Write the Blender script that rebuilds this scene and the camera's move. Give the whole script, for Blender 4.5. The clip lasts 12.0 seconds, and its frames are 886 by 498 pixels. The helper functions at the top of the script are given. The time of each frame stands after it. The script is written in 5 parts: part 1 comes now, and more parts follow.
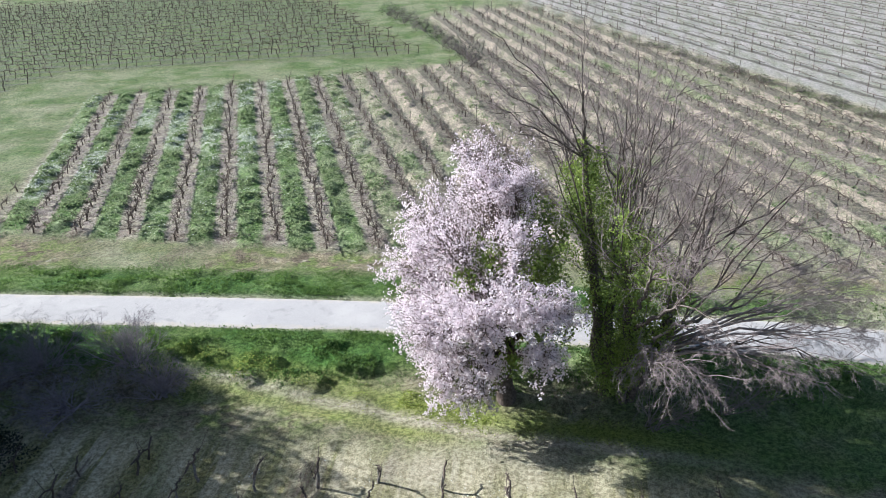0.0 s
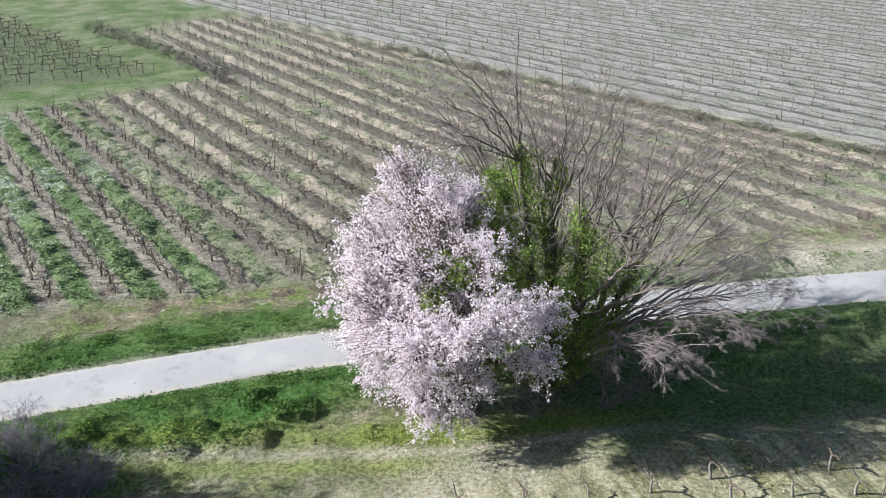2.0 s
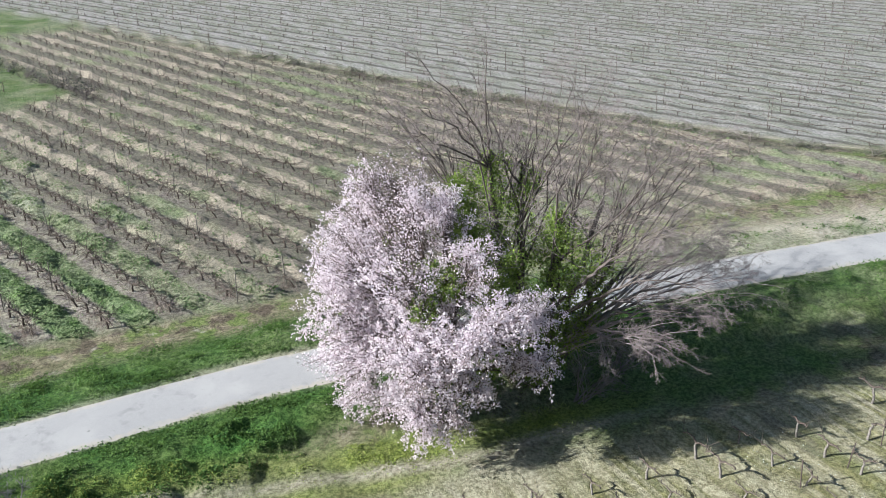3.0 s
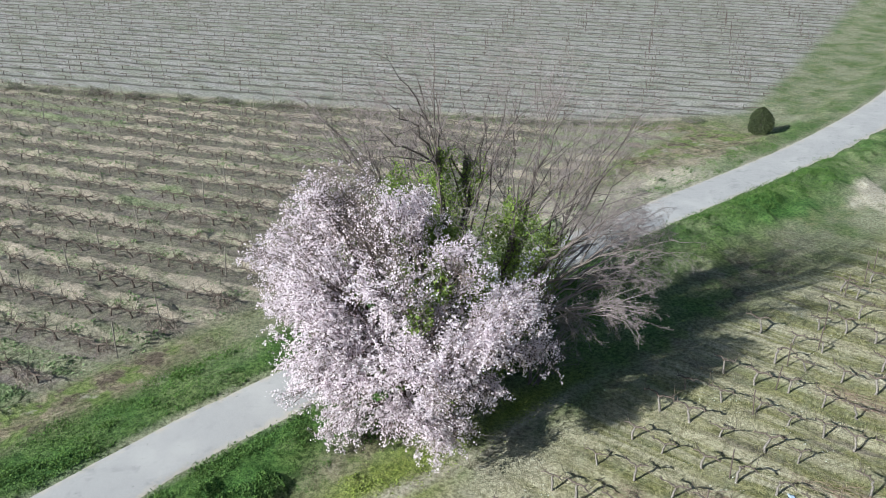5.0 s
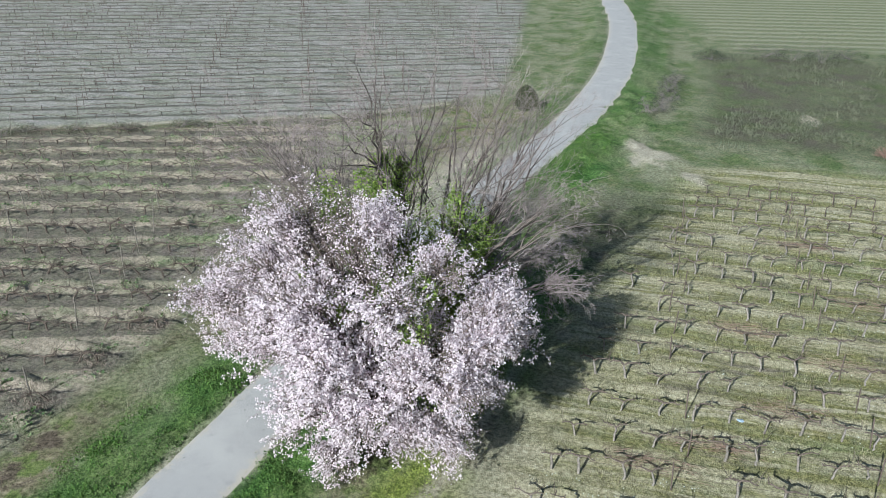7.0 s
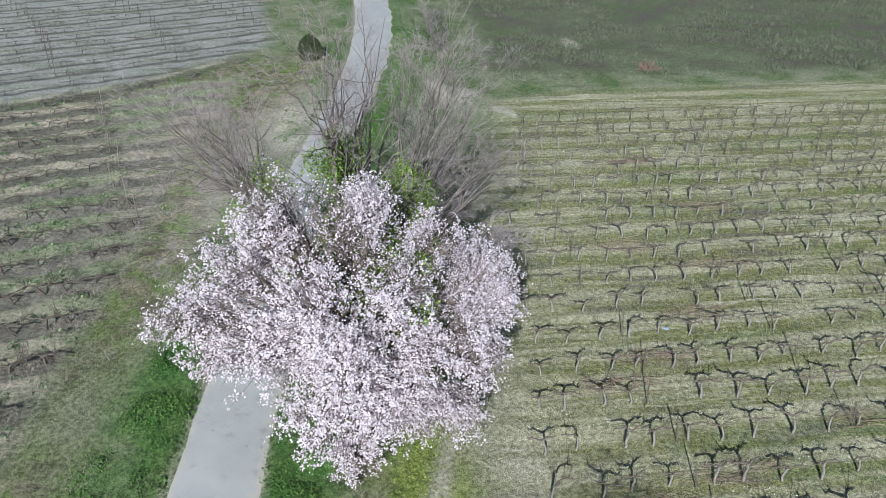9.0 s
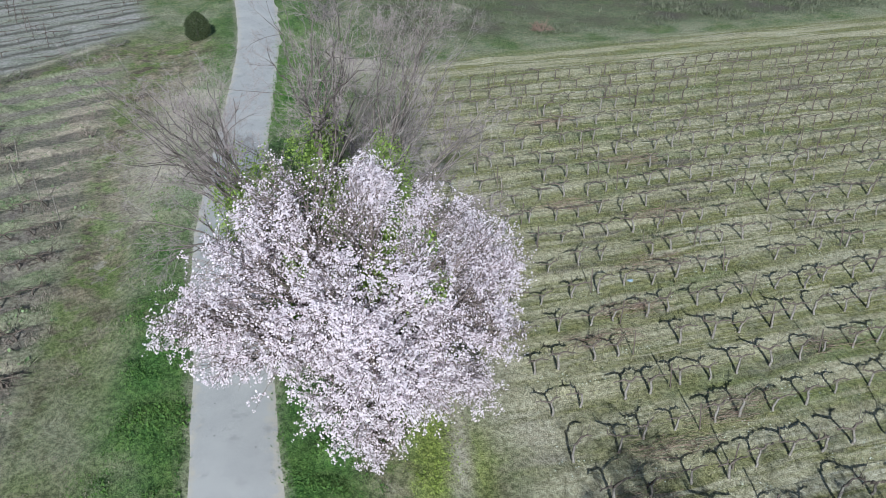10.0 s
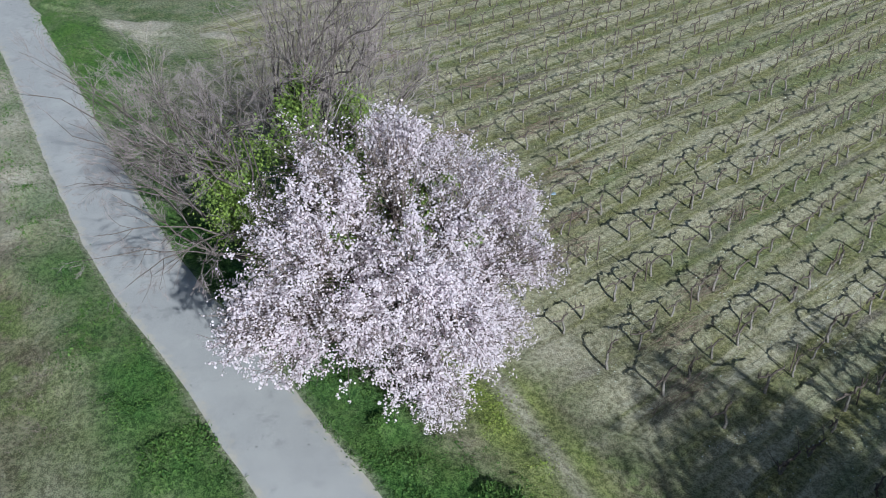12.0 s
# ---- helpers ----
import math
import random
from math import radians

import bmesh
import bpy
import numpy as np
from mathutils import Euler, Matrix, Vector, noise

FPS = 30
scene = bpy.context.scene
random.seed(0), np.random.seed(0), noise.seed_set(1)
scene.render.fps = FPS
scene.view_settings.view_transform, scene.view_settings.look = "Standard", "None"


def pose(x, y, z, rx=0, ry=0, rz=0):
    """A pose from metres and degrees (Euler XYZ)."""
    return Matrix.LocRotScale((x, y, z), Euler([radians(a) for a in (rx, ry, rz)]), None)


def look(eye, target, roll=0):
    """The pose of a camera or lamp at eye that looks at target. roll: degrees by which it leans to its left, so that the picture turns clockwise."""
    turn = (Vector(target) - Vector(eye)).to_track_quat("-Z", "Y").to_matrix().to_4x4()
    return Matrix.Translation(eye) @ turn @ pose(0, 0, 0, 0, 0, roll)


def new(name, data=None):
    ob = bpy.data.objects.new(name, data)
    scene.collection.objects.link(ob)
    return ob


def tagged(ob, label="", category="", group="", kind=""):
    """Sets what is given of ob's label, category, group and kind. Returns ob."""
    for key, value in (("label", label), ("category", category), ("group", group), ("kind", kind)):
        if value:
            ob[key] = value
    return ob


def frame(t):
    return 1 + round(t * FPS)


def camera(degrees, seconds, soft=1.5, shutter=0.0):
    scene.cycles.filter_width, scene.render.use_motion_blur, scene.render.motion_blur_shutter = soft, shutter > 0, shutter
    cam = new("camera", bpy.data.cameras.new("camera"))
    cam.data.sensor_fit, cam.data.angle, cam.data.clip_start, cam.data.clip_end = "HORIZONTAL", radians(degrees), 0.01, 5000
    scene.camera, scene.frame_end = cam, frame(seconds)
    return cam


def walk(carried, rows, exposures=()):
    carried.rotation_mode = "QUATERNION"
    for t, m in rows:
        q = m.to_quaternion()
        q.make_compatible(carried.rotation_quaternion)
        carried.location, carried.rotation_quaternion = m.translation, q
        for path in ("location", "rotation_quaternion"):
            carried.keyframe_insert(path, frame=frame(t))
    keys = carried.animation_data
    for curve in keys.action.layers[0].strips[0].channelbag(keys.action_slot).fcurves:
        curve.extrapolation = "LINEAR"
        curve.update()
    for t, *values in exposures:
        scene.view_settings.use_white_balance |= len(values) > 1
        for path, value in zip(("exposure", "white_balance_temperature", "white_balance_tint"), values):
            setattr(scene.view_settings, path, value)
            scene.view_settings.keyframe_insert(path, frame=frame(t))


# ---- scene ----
cam = camera(55.8, 12.0, soft=0.7)
METRES, EYE, TILT, LEAN, TURN = 45.0, 15.074, 0.0, 0.0, 7.3
ROWS = [
    (0.0, 0.0, 0.0, 0.0, -0.74, -24.16, 1.64),
    (0.5, -0.0402, 0.0046, -0.0001, -6.33, -24.2, 1.46),
    (1.0, -0.0794, 0.0147, 0.0009, -11.92, -24.26, 1.31),
    (1.5, -0.1202, 0.0295, 0.004, -17.75, -24.3, 1.06),
    (2.0, -0.159, 0.0481, 0.0064, -23.45, -24.3, 0.86),
    (2.5, -0.1952, 0.0695, 0.0087, -29.17, -24.3, 0.66),
    (3.0, -0.2305, 0.0948, 0.0099, -34.91, -24.24, 0.5),
    (5.0, -0.3404, 0.2287, 0.0021, -57.62, -23.94, -0.15),
    (5.5, -0.3586, 0.269, -0.0022, -63.15, -23.8, -0.26),
    (6.0, -0.3716, 0.3087, -0.0033, -68.88, -23.69, -0.33),
    (6.5, -0.381, 0.349, -0.0025, -74.87, -23.55, -0.41),
    (7.0, -0.3877, 0.3894, 0.0001, -80.72, -24.17, -0.47),
    (7.5, -0.3898, 0.43, 0.0048, -86.52, -25.18, -0.55),
    (9.5, -0.3537, 0.5826, 0.0124, -108.2, -29.2, -0.43),
    (10.0, -0.3362, 0.6188, 0.0116, -113.73, -30.23, -0.39),
    (10.5, -0.3162, 0.6536, 0.0096, -119.25, -31.27, -0.34),
    (11.0, -0.2913, 0.6866, 0.0068, -124.96, -32.29, -0.25),
    (11.5, -0.2622, 0.7164, 0.0047, -130.71, -33.3, -0.16),
    (12.0, -0.2307, 0.7447, 0.0023, -136.38, -33.91, -0.09),
]
EXPOSURES = [(0.0, 1.48, 5860, 11), (2.5, 1.30, 5900, 9), (5.5, 1.00, 5830, 4), (7.5, 0.87, 5680, 3), (9.5, 0.74, 5540, 4), (12.0, 0.54, 5480, 4)]
walk(cam, [(t, pose(0, 0, EYE, TILT, LEAN, TURN) @ pose(METRES * x, METRES * y, METRES * z, 90 + pitch, roll, yaw)) for t, x, y, z, yaw, pitch, roll in ROWS], EXPOSURES)

# ---- world and sun ----
SUN_DIR = Vector((-0.86, 0.21, 0.465)).normalized()
world = bpy.data.worlds.new("sky")
scene.world = world
world.use_nodes = True
sky = world.node_tree.nodes.new("ShaderNodeTexSky")
sky.sky_type, sky.sun_disc = "NISHITA", False
sky.sun_elevation, sky.sun_rotation = math.asin(SUN_DIR.z), math.atan2(SUN_DIR.x, SUN_DIR.y)
sky.air_density, sky.dust_density = 1.0, 1.5
back = world.node_tree.nodes["Background"]
back.inputs["Strength"].default_value = 0.05
world.node_tree.links.new(sky.outputs[0], back.inputs["Color"])
sun_data = bpy.data.lights.new("sun", "SUN")
sun_data.energy, sun_data.angle, sun_data.color = 5.0, radians(0.6), (1.0, 0.965, 0.91)
sun = new("sun", sun_data)
sun.matrix_world = look(SUN_DIR * 300, (0, 0, 0))

rng = np.random.default_rng(7)


# ---- node helpers ----
class Nodes:
    """A material's node tree with short calls for the common nodes."""

    def __init__(self, name, rough=0.9, spec=0.2):
        self.mat = bpy.data.materials.new(name)
        self.mat.use_nodes = True
        self.t = self.mat.node_tree
        self.bsdf = self.t.nodes["Principled BSDF"]
        self.bsdf.inputs["Roughness"].default_value = rough
        self.bsdf.inputs["Specular IOR Level"].default_value = spec
        self.pos = self.t.nodes.new("ShaderNodeNewGeometry").outputs["Position"]

    def put(self, socket, value):
        if isinstance(value, bpy.types.NodeSocket):
            self.t.links.new(value, socket)
        elif isinstance(value, tuple) and len(value) == 3 and socket.type == "RGBA":
            socket.default_value = (*value, 1)
        else:
            socket.default_value = value

    def math(self, op, a, b=0.0, c=0.0, clamp=False):
        n = self.t.nodes.new("ShaderNodeMath")
        n.operation, n.use_clamp = op, clamp
        for s, v in zip(n.inputs, (a, b, c)):
            self.put(s, v)
        return n.outputs[0]

    def dot(self, vec, const):
        n = self.t.nodes.new("ShaderNodeVectorMath")
        n.operation = "DOT_PRODUCT"
        self.put(n.inputs[0], vec)
        n.inputs[1].default_value = const
        return n.outputs["Value"]

    def noise(self, scale, detail=3.0, rough=0.6, vec=None, stretch=None):
        vec = self.pos if vec is None else vec
        if stretch:
            m = self.t.nodes.new("ShaderNodeMapping")
            m.inputs["Scale"].default_value = stretch[:3]
            m.inputs["Rotation"].default_value = (0, 0, stretch[3])
            self.put(m.inputs["Vector"], vec)
            vec = m.outputs[0]
        n = self.t.nodes.new("ShaderNodeTexNoise")
        n.inputs["Scale"].default_value, n.inputs["Detail"].default_value, n.inputs["Roughness"].default_value = scale, detail, rough
        self.put(n.inputs["Vector"], vec)
        return n.outputs["Fac"]

    def shift(self, by):
        n = self.t.nodes.new("ShaderNodeVectorMath")
        n.operation = "ADD"
        self.put(n.inputs[0], self.pos)
        n.inputs[1].default_value = by
        return n.outputs[0]

    def range(self, value, lo, hi, to_lo=0.0, to_hi=1.0):
        n = self.t.nodes.new("ShaderNodeMapRange")
        n.interpolation_type = "SMOOTHSTEP"
        for k, v in zip((0, 1, 2, 3, 4), (value, lo, hi, to_lo, to_hi)):
            self.put(n.inputs[k], v)
        return n.outputs[0]

    def mix(self, fac, a, b):
        n = self.t.nodes.new("ShaderNodeMix")
        n.data_type = "RGBA"
        self.put(n.inputs[0], fac)
        self.put(n.inputs[6], a)
        self.put(n.inputs[7], b)
        return n.outputs[2]

    def attribute(self, name):
        n = self.t.nodes.new("ShaderNodeAttribute")
        n.attribute_name = name
        s = self.t.nodes.new("ShaderNodeSeparateColor")
        self.t.links.new(n.outputs["Color"], s.inputs[0])
        return s.outputs[0], s.outputs[1], s.outputs[2], n.outputs["Alpha"]

    def island(self):
        return self.t.nodes.new("ShaderNodeNewGeometry").outputs["Random Per Island"]

    def colour(self, socket):
        self.put(self.bsdf.inputs["Base Color"], socket)
        return self

    def bump(self, height, strength=0.5, distance=0.05):
        b = self.t.nodes.new("ShaderNodeBump")
        b.inputs["Strength"].default_value, b.inputs["Distance"].default_value = strength, distance
        self.put(b.inputs["Height"], height)
        self.t.links.new(b.outputs[0], self.bsdf.inputs["Normal"])
        return self

    def thin(self, amount, colour):
        """Lets light through, as petals and leaves do."""
        tr = self.t.nodes.new("ShaderNodeBsdfTranslucent")
        self.put(tr.inputs["Color"], colour)
        m = self.t.nodes.new("ShaderNodeMixShader")
        m.inputs[0].default_value = amount
        self.t.links.new(self.bsdf.outputs[0], m.inputs[1])
        self.t.links.new(tr.outputs[0], m.inputs[2])
        self.t.links.new(m.outputs[0], self.t.nodes["Material Output"].inputs["Surface"])
        return self


# ---- plan of the fields ----
W_ROW = (-0.328, 0.945)        # along the rows of the western vineyard
W_ACROSS = (0.945, 0.328)
W_FIRST, W_STEP = -2.50, 2.24
S_ACROSS = (1.0, 0.03)         # southern vineyard, rows run north to south
S_FIRST, S_STEP = -1.91, 1.728
E_ACROSS = (0.90, 0.43)        # wide eastern vineyard
E_STEP = 2.3
N_ACROSS = (-0.306, 0.952)     # north-western vineyard
N_STEP = 2.1

ROAD_LINE = np.array([(-400, -20), (-200, 8), (-110, 20.5), (-60, 25.0), (-21, 26.2), (-7.4, 26.5), (-3, 26.3), (2, 26.0), (8, 25.85), (15, 25.0), (23, 23.75), (32, 22.45), (40, 21.8),
                      (50, 21.5), (60, 21.9), (75, 23.2), (92, 26.2), (110, 30.5), (140, 41.0), (220, 80), (420, 190)])


def smooth_line(points, step):
    """A Catmull-Rom line through the points, resampled evenly."""
    p = np.vstack([2 * points[0] - points[1], points, 2 * points[-1] - points[-2]])
    out = []
    for i in range(1, len(p) - 2):
        n = max(2, int(np.linalg.norm(p[i + 1] - p[i]) / step))
        t = np.linspace(0, 1, n, endpoint=False)[:, None]
        a, b, c, d = p[i - 1], p[i], p[i + 1], p[i + 2]
        out.append(0.5 * (2 * b + (c - a) * t + (2 * a - 5 * b + 4 * c - d) * t * t + (3 * b - a - 3 * c + d) * t ** 3))
    return np.vstack(out + [p[-2:-1]])


ROAD = smooth_line(ROAD_LINE, 0.5)


def road_offset(x, y):
    """How far a place lies to the north of the road's middle."""
    return y - np.interp(x, ROAD[:, 0], ROAD[:, 1])


def lattice(ix, iy, seed):
    n = (ix * 374761393 + iy * 668265263 + seed * 1442695041) & 0xFFFFFFFF
    n = ((n ^ (n >> 13)) * 1274126177) & 0xFFFFFFFF
    return ((n ^ (n >> 16)) & 0xFFFF) / 65535.0


def value_noise(x, y, scale, seed=0):
    """Smooth noise from 0 to 1 at x, y; scale is the size of its lumps in metres."""
    x, y = np.asarray(x, float) / scale, np.asarray(y, float) / scale
    ix, iy = np.floor(x).astype(np.int64), np.floor(y).astype(np.int64)
    fx, fy = x - ix, y - iy
    fx, fy = fx * fx * (3 - 2 * fx), fy * fy * (3 - 2 * fy)
    a, b = lattice(ix, iy, seed), lattice(ix + 1, iy, seed)
    c, d = lattice(ix, iy + 1, seed), lattice(ix + 1, iy + 1, seed)
    return (a * (1 - fx) + b * fx) * (1 - fy) + (c * (1 - fx) + d * fx) * fy


def soft(v, lo, hi):
    t = np.clip((np.asarray(v, float) - lo) / (hi - lo), 0, 1)
    return t * t * (3 - 2 * t)


def height(x, y):
    """The ground's height: flat fields, the road on a low bank, a slight rise far off."""
    d = road_offset(x, y)
    near = soft(np.abs(np.asarray(x) - 5), 160, 80)
    bank = np.where(d < 0, soft(d, -5.2, -1.5), 0.25 + 0.75 * soft(d, 5.0, 1.6)) * 0.36
    ditch = -0.16 * np.exp(-((d - 2.9) / 0.7) ** 2) * soft(x, -2, -8)
    rise = 0.012 * np.maximum(0, np.hypot(np.asarray(x) - 0, np.asarray(y) - 20) - 40) * soft(y, 20, 60)
    step = 0.12 * soft(d, 1.12, 1.35) * soft(d, 4.5, 2.5)
    return (bank + ditch + step) * near + rise + bank * (1 - near)


def inside(x, y, corners, blur=0.6):
    """1 inside a convex outline given counter-clockwise, fading at its edge."""
    out = np.ones(np.shape(x))
    for (ax, ay), (bx, by) in zip(corners, corners[1:] + corners[:1]):
        l = math.hypot(bx - ax, by - ay)
        out = np.minimum(out, soft(((bx - ax) * (y - ay) - (by - ay) * (x - ax)) / l, -blur, blur))
    return out


W_FRONT = [(-26.5, 34.1), (1.6, 31.9), (33.5, 29.9), (30.6, 36.0), (9.0, 78.5), (-6.0, 72.0), (-35.5, 63.5)]
W_REAR = [(-6.0, 70.0), (11.6, 73.4), (-2.8, 101.8), (-14.0, 98.0)]
S_FIELD = [(-70, -60), (30, -60), (28.2, 9.5), (26.5, 13.6), (14.5, 16.0), (-3.5, 18.3), (-70, 19)]
S_TURF = [(-70, -60), (32, -60), (29.2, 9.5), (27.5, 14.6), (15.0, 17.0), (-3.0, 19.2), (-70, 19.8)]
E_FIELD = [(41.0, 28.6), (58.0, 31.0), (106.0, 39.0), (210, 95), (150, 220), (-50.9, 200), (32.2, 36.5)]
N_FIELD = [(-60.0, 62.8), (-40.0, 68.0), (-11.0, 75.0), (-31.6, 114.0), (-60.0, 110.0)]
N_SIDE = [(-110.0, 42.0), (-45.0, 42.0), (-41.0, 66.5), (-60.0, 105.0), (-110.0, 100.0)]
SE_FIELD = [(63, 13.5), (90, -60), (170, -60), (190, 45), (112, 24), (88, 19.5)]


def margin_x(y):
    """Where the strip between the western and the eastern vineyard runs."""
    return np.interp(y, (29.0, 36.5, 105.0), (38.5, 31.2, -3.6))


def north_field(x, y):
    return np.maximum(inside(x, y, N_FIELD), inside(x, y, N_SIDE))


def west_field(x, y):
    return np.maximum(inside(x, y, W_FRONT), inside(x, y, W_REAR))


def surface(x, y):
    """The ground as it is walked on: the height with its lumps and tussocks."""
    d = road_offset(x, y)
    lump = value_noise(x, y, 1.1, 1) - 0.5 + 0.6 * (value_noise(x, y, 0.45, 2) - 0.5)
    off_road = soft(np.abs(d), 1.25, 1.9)
    rough = soft(d, -5.4, -4.2) * soft(d, -1.5, -2.3) + 0.6 * soft(d, 1.5, 2.2) * soft(d, 4.2, 3.0)
    lane = ((W_ACROSS[0] * x + W_ACROSS[1] * y - W_FIRST) / W_STEP) % 1.0
    rough = rough + 0.8 * west_field(x, y) * soft(np.abs(lane - 0.5), 0.3, 0.15)
    tuft = soft(value_noise(x, y, 0.8, 71), 0.35, 0.8) + 0.5 * soft(value_noise(x, y, 0.4, 72), 0.4, 0.8)
    return height(x, y) + (lump * 0.10 * off_road + 0.20 * rough * tuft) * soft(np.hypot(x, y - 30), 120, 60)


# ---- materials ----
def ground_material():
    g = Nodes("ground_soil_and_grass", 0.95, 0.1)
    fw, fs, fe, fn = g.attribute("fields")
    lush, dry, bare, fallow = g.attribute("cover")
    green_w, flowers, fse, lime = g.attribute("growth")
    n_big, n_mid = g.noise(0.35, 4), g.noise(1.6, 4)
    n_fine, n_grain = g.noise(7.0, 5, 0.7), g.noise(28.0, 4, 0.75)
    tone = g.math("ADD", g.math("MULTIPLY", n_fine, 0.55), g.math("MULTIPLY", n_grain, 0.45))
    tone = g.range(tone, 0.41, 0.60)
    grass = g.mix(tone, (0.038, 0.066, 0.024), (0.15, 0.20, 0.075))
    grass = g.mix(g.range(n_mid, 0.4, 0.75), grass, g.mix(tone, (0.095, 0.105, 0.05), (0.25, 0.25, 0.125)))
    straw = g.mix(tone, (0.18, 0.165, 0.115), (0.46, 0.43, 0.33))
    soil = g.mix(tone, (0.105, 0.088, 0.08), (0.28, 0.238, 0.215))
    grey = g.mix(tone, (0.19, 0.177, 0.162), (0.47, 0.445, 0.415))
    white = g.mix(g.range(n_grain, 0.46, 0.6), g.mix(tone, (0.10, 0.13, 0.07), (0.28, 0.32, 0.20)), (0.64, 0.66, 0.58))
    hay0 = g.mix(tone, (0.13, 0.108, 0.08), (0.38, 0.325, 0.25))
    # plain meadow between the fields
    base = g.mix(g.range(n_big, 0.35, 0.65), grass, g.mix(0.55, grass, straw))
    # western vineyard: bare strips under the vines, weeds between them
    wob = g.math("MULTIPLY_ADD", n_mid, 0.5, -0.25)
    def strip(across, first, step):
        v = g.math("ADD", g.dot(g.pos, (*across, 0)), g.math("MULTIPLY", wob, 0.35 if across is E_ACROSS else 1.0))
        f = g.math("FRACT", g.math("DIVIDE", g.math("SUBTRACT", v, first - step / 2), step))
        return g.math("MULTIPLY", g.math("ABSOLUTE", g.math("SUBTRACT", f, 0.5)), 2.0)
    under = g.range(strip(W_ACROSS, W_FIRST, W_STEP), 0.38, 0.58, 1.0, 0.0)
    herbs = g.mix(g.range(n_mid, 0.35, 0.62), g.mix(tone, (0.035, 0.075, 0.022), (0.16, 0.24, 0.075)), g.mix(tone, (0.09, 0.125, 0.055), (0.28, 0.34, 0.18)))
    weeds = g.mix(g.math("MULTIPLY", flowers, g.range(n_mid, 0.36, 0.55)), herbs, white)
    weeds = g.mix(green_w, g.mix(g.range(g.noise(1.2, 5, 0.65, stretch=(1.3, 0.3, 1, -0.334)), 0.46, 0.6), g.mix(tone, (0.21, 0.178, 0.134), (0.50, 0.43, 0.335)), g.mix(0.7, grass, g.mix(0.5, hay0, straw))), weeds)
    soil_row_shade = g.mix(g.range(n_mid, 0.3, 0.7), soil, straw)
    # eastern part: darker brown, with the vines' shade mixed into the soil colour
    soil_row_shade = g.mix(green_w, g.mix(g.range(n_mid, 0.35, 0.65), g.mix(tone, (0.085, 0.073, 0.06), (0.235, 0.205, 0.17)), g.mix(0.6, grass, soil)), soil_row_shade)
    west = g.mix(g.math("MULTIPLY", under, g.range(n_fine, 0.22, 0.42, 0.55, 1.0)), weeds, soil_row_shade)
    # southern vineyard: mown grass going yellow, paler worked lines
    s = strip(S_ACROSS, S_FIRST, S_STEP)
    streak = g.noise(1.3, 5, 0.65, stretch=(1.6, 0.16, 1, 0.03))
    turf = g.mix(tone, (0.088, 0.09, 0.035), (0.305, 0.288, 0.12))
    turf = g.mix(g.range(n_mid, 0.42, 0.7, 0.0, 0.8), turf, g.mix(tone, (0.10, 0.105, 0.058), (0.27, 0.275, 0.16)))
    mown = g.mix(tone, (0.215, 0.195, 0.115), (0.55, 0.505, 0.345))
    band = g.math("MULTIPLY", g.range(s, 0.40, 0.62), g.range(streak, 0.34, 0.58, 0.3, 1.0))
    south = g.mix(g.math("MAXIMUM", band, g.range(streak, 0.54, 0.66, 0.0, 0.8)), turf, mown)
    south = g.mix(g.math("MULTIPLY", g.range(g.noise(0.6, 4, 0.6, stretch=(1.8, 0.3, 1, 0.03)), 0.54, 0.66), g.range(s, 0.2, 0.6, 0.9, 0.15)), south, g.mix(tone, (0.075, 0.064, 0.052), (0.22, 0.185, 0.155)))
    lanes = g.noise(1.0, 3, 0.6, stretch=(0.42, 0.07, 1, 0.03))
    south = g.mix(g.math("MULTIPLY", g.range(lanes, 0.52, 0.64, 0.0, 0.4), g.range(n_fine, 0.35, 0.6, 0.5, 1.0)), south, g.mix(tone, (0.038, 0.075, 0.022), (0.17, 0.245, 0.075)))
    south = g.mix(g.math("MULTIPLY", g.range(lanes, 0.52, 0.40, 0.15, 0.8), g.range(g.noise(2.2, 4, 0.6, stretch=(1.7, 0.10, 1, 0.03)), 0.46, 0.58)), south, g.mix(tone, (0.25, 0.225, 0.15), (0.60, 0.555, 0.42)))
    # eastern vineyard: grey stony soil, thin dead growth and painted vine shade along the rows
    e = strip(E_ACROSS, 0.0, E_STEP)
    east = g.mix(g.range(g.noise(0.8, 4, stretch=(1.4, 0.3, 1, -0.446)), 0.3, 0.75), grey, g.mix(0.45, grass, grey))
    east = g.mix(g.range(e, 0.10, 0.34, 0.85, 0.0), east, g.mix(tone, (0.06, 0.055, 0.045), (0.16, 0.15, 0.125)))
    # north-western vineyard
    n = strip(N_ACROSS, 0.0, N_STEP)
    dull = g.mix(tone, (0.058, 0.062, 0.048), (0.175, 0.175, 0.14))
    north = g.mix(g.range(n, 0.2, 0.55, 0.55, 0.0), g.mix(g.range(n_big, 0.3, 0.7), grass, g.mix(0.35, grass, dull)), dull)
    # south-eastern field of young grass
    se = g.mix(g.range(strip((0.98, 0.2), 0.0, 2.4), 0.3, 0.6, 1.0, 0.0), g.mix(0.3, grass, straw), g.mix(0.75, grass, straw))
    hay = g.mix(tone, (0.135, 0.11, 0.07), (0.40, 0.34, 0.235))
    col = g.mix(dry, base, g.mix(g.range(n_mid, 0.36, 0.62), hay, g.mix(g.range(n_big, 0.3, 0.7, 0.7, 0.25), grass, g.mix(tone, (0.07, 0.053, 0.034), (0.235, 0.185, 0.13)))))
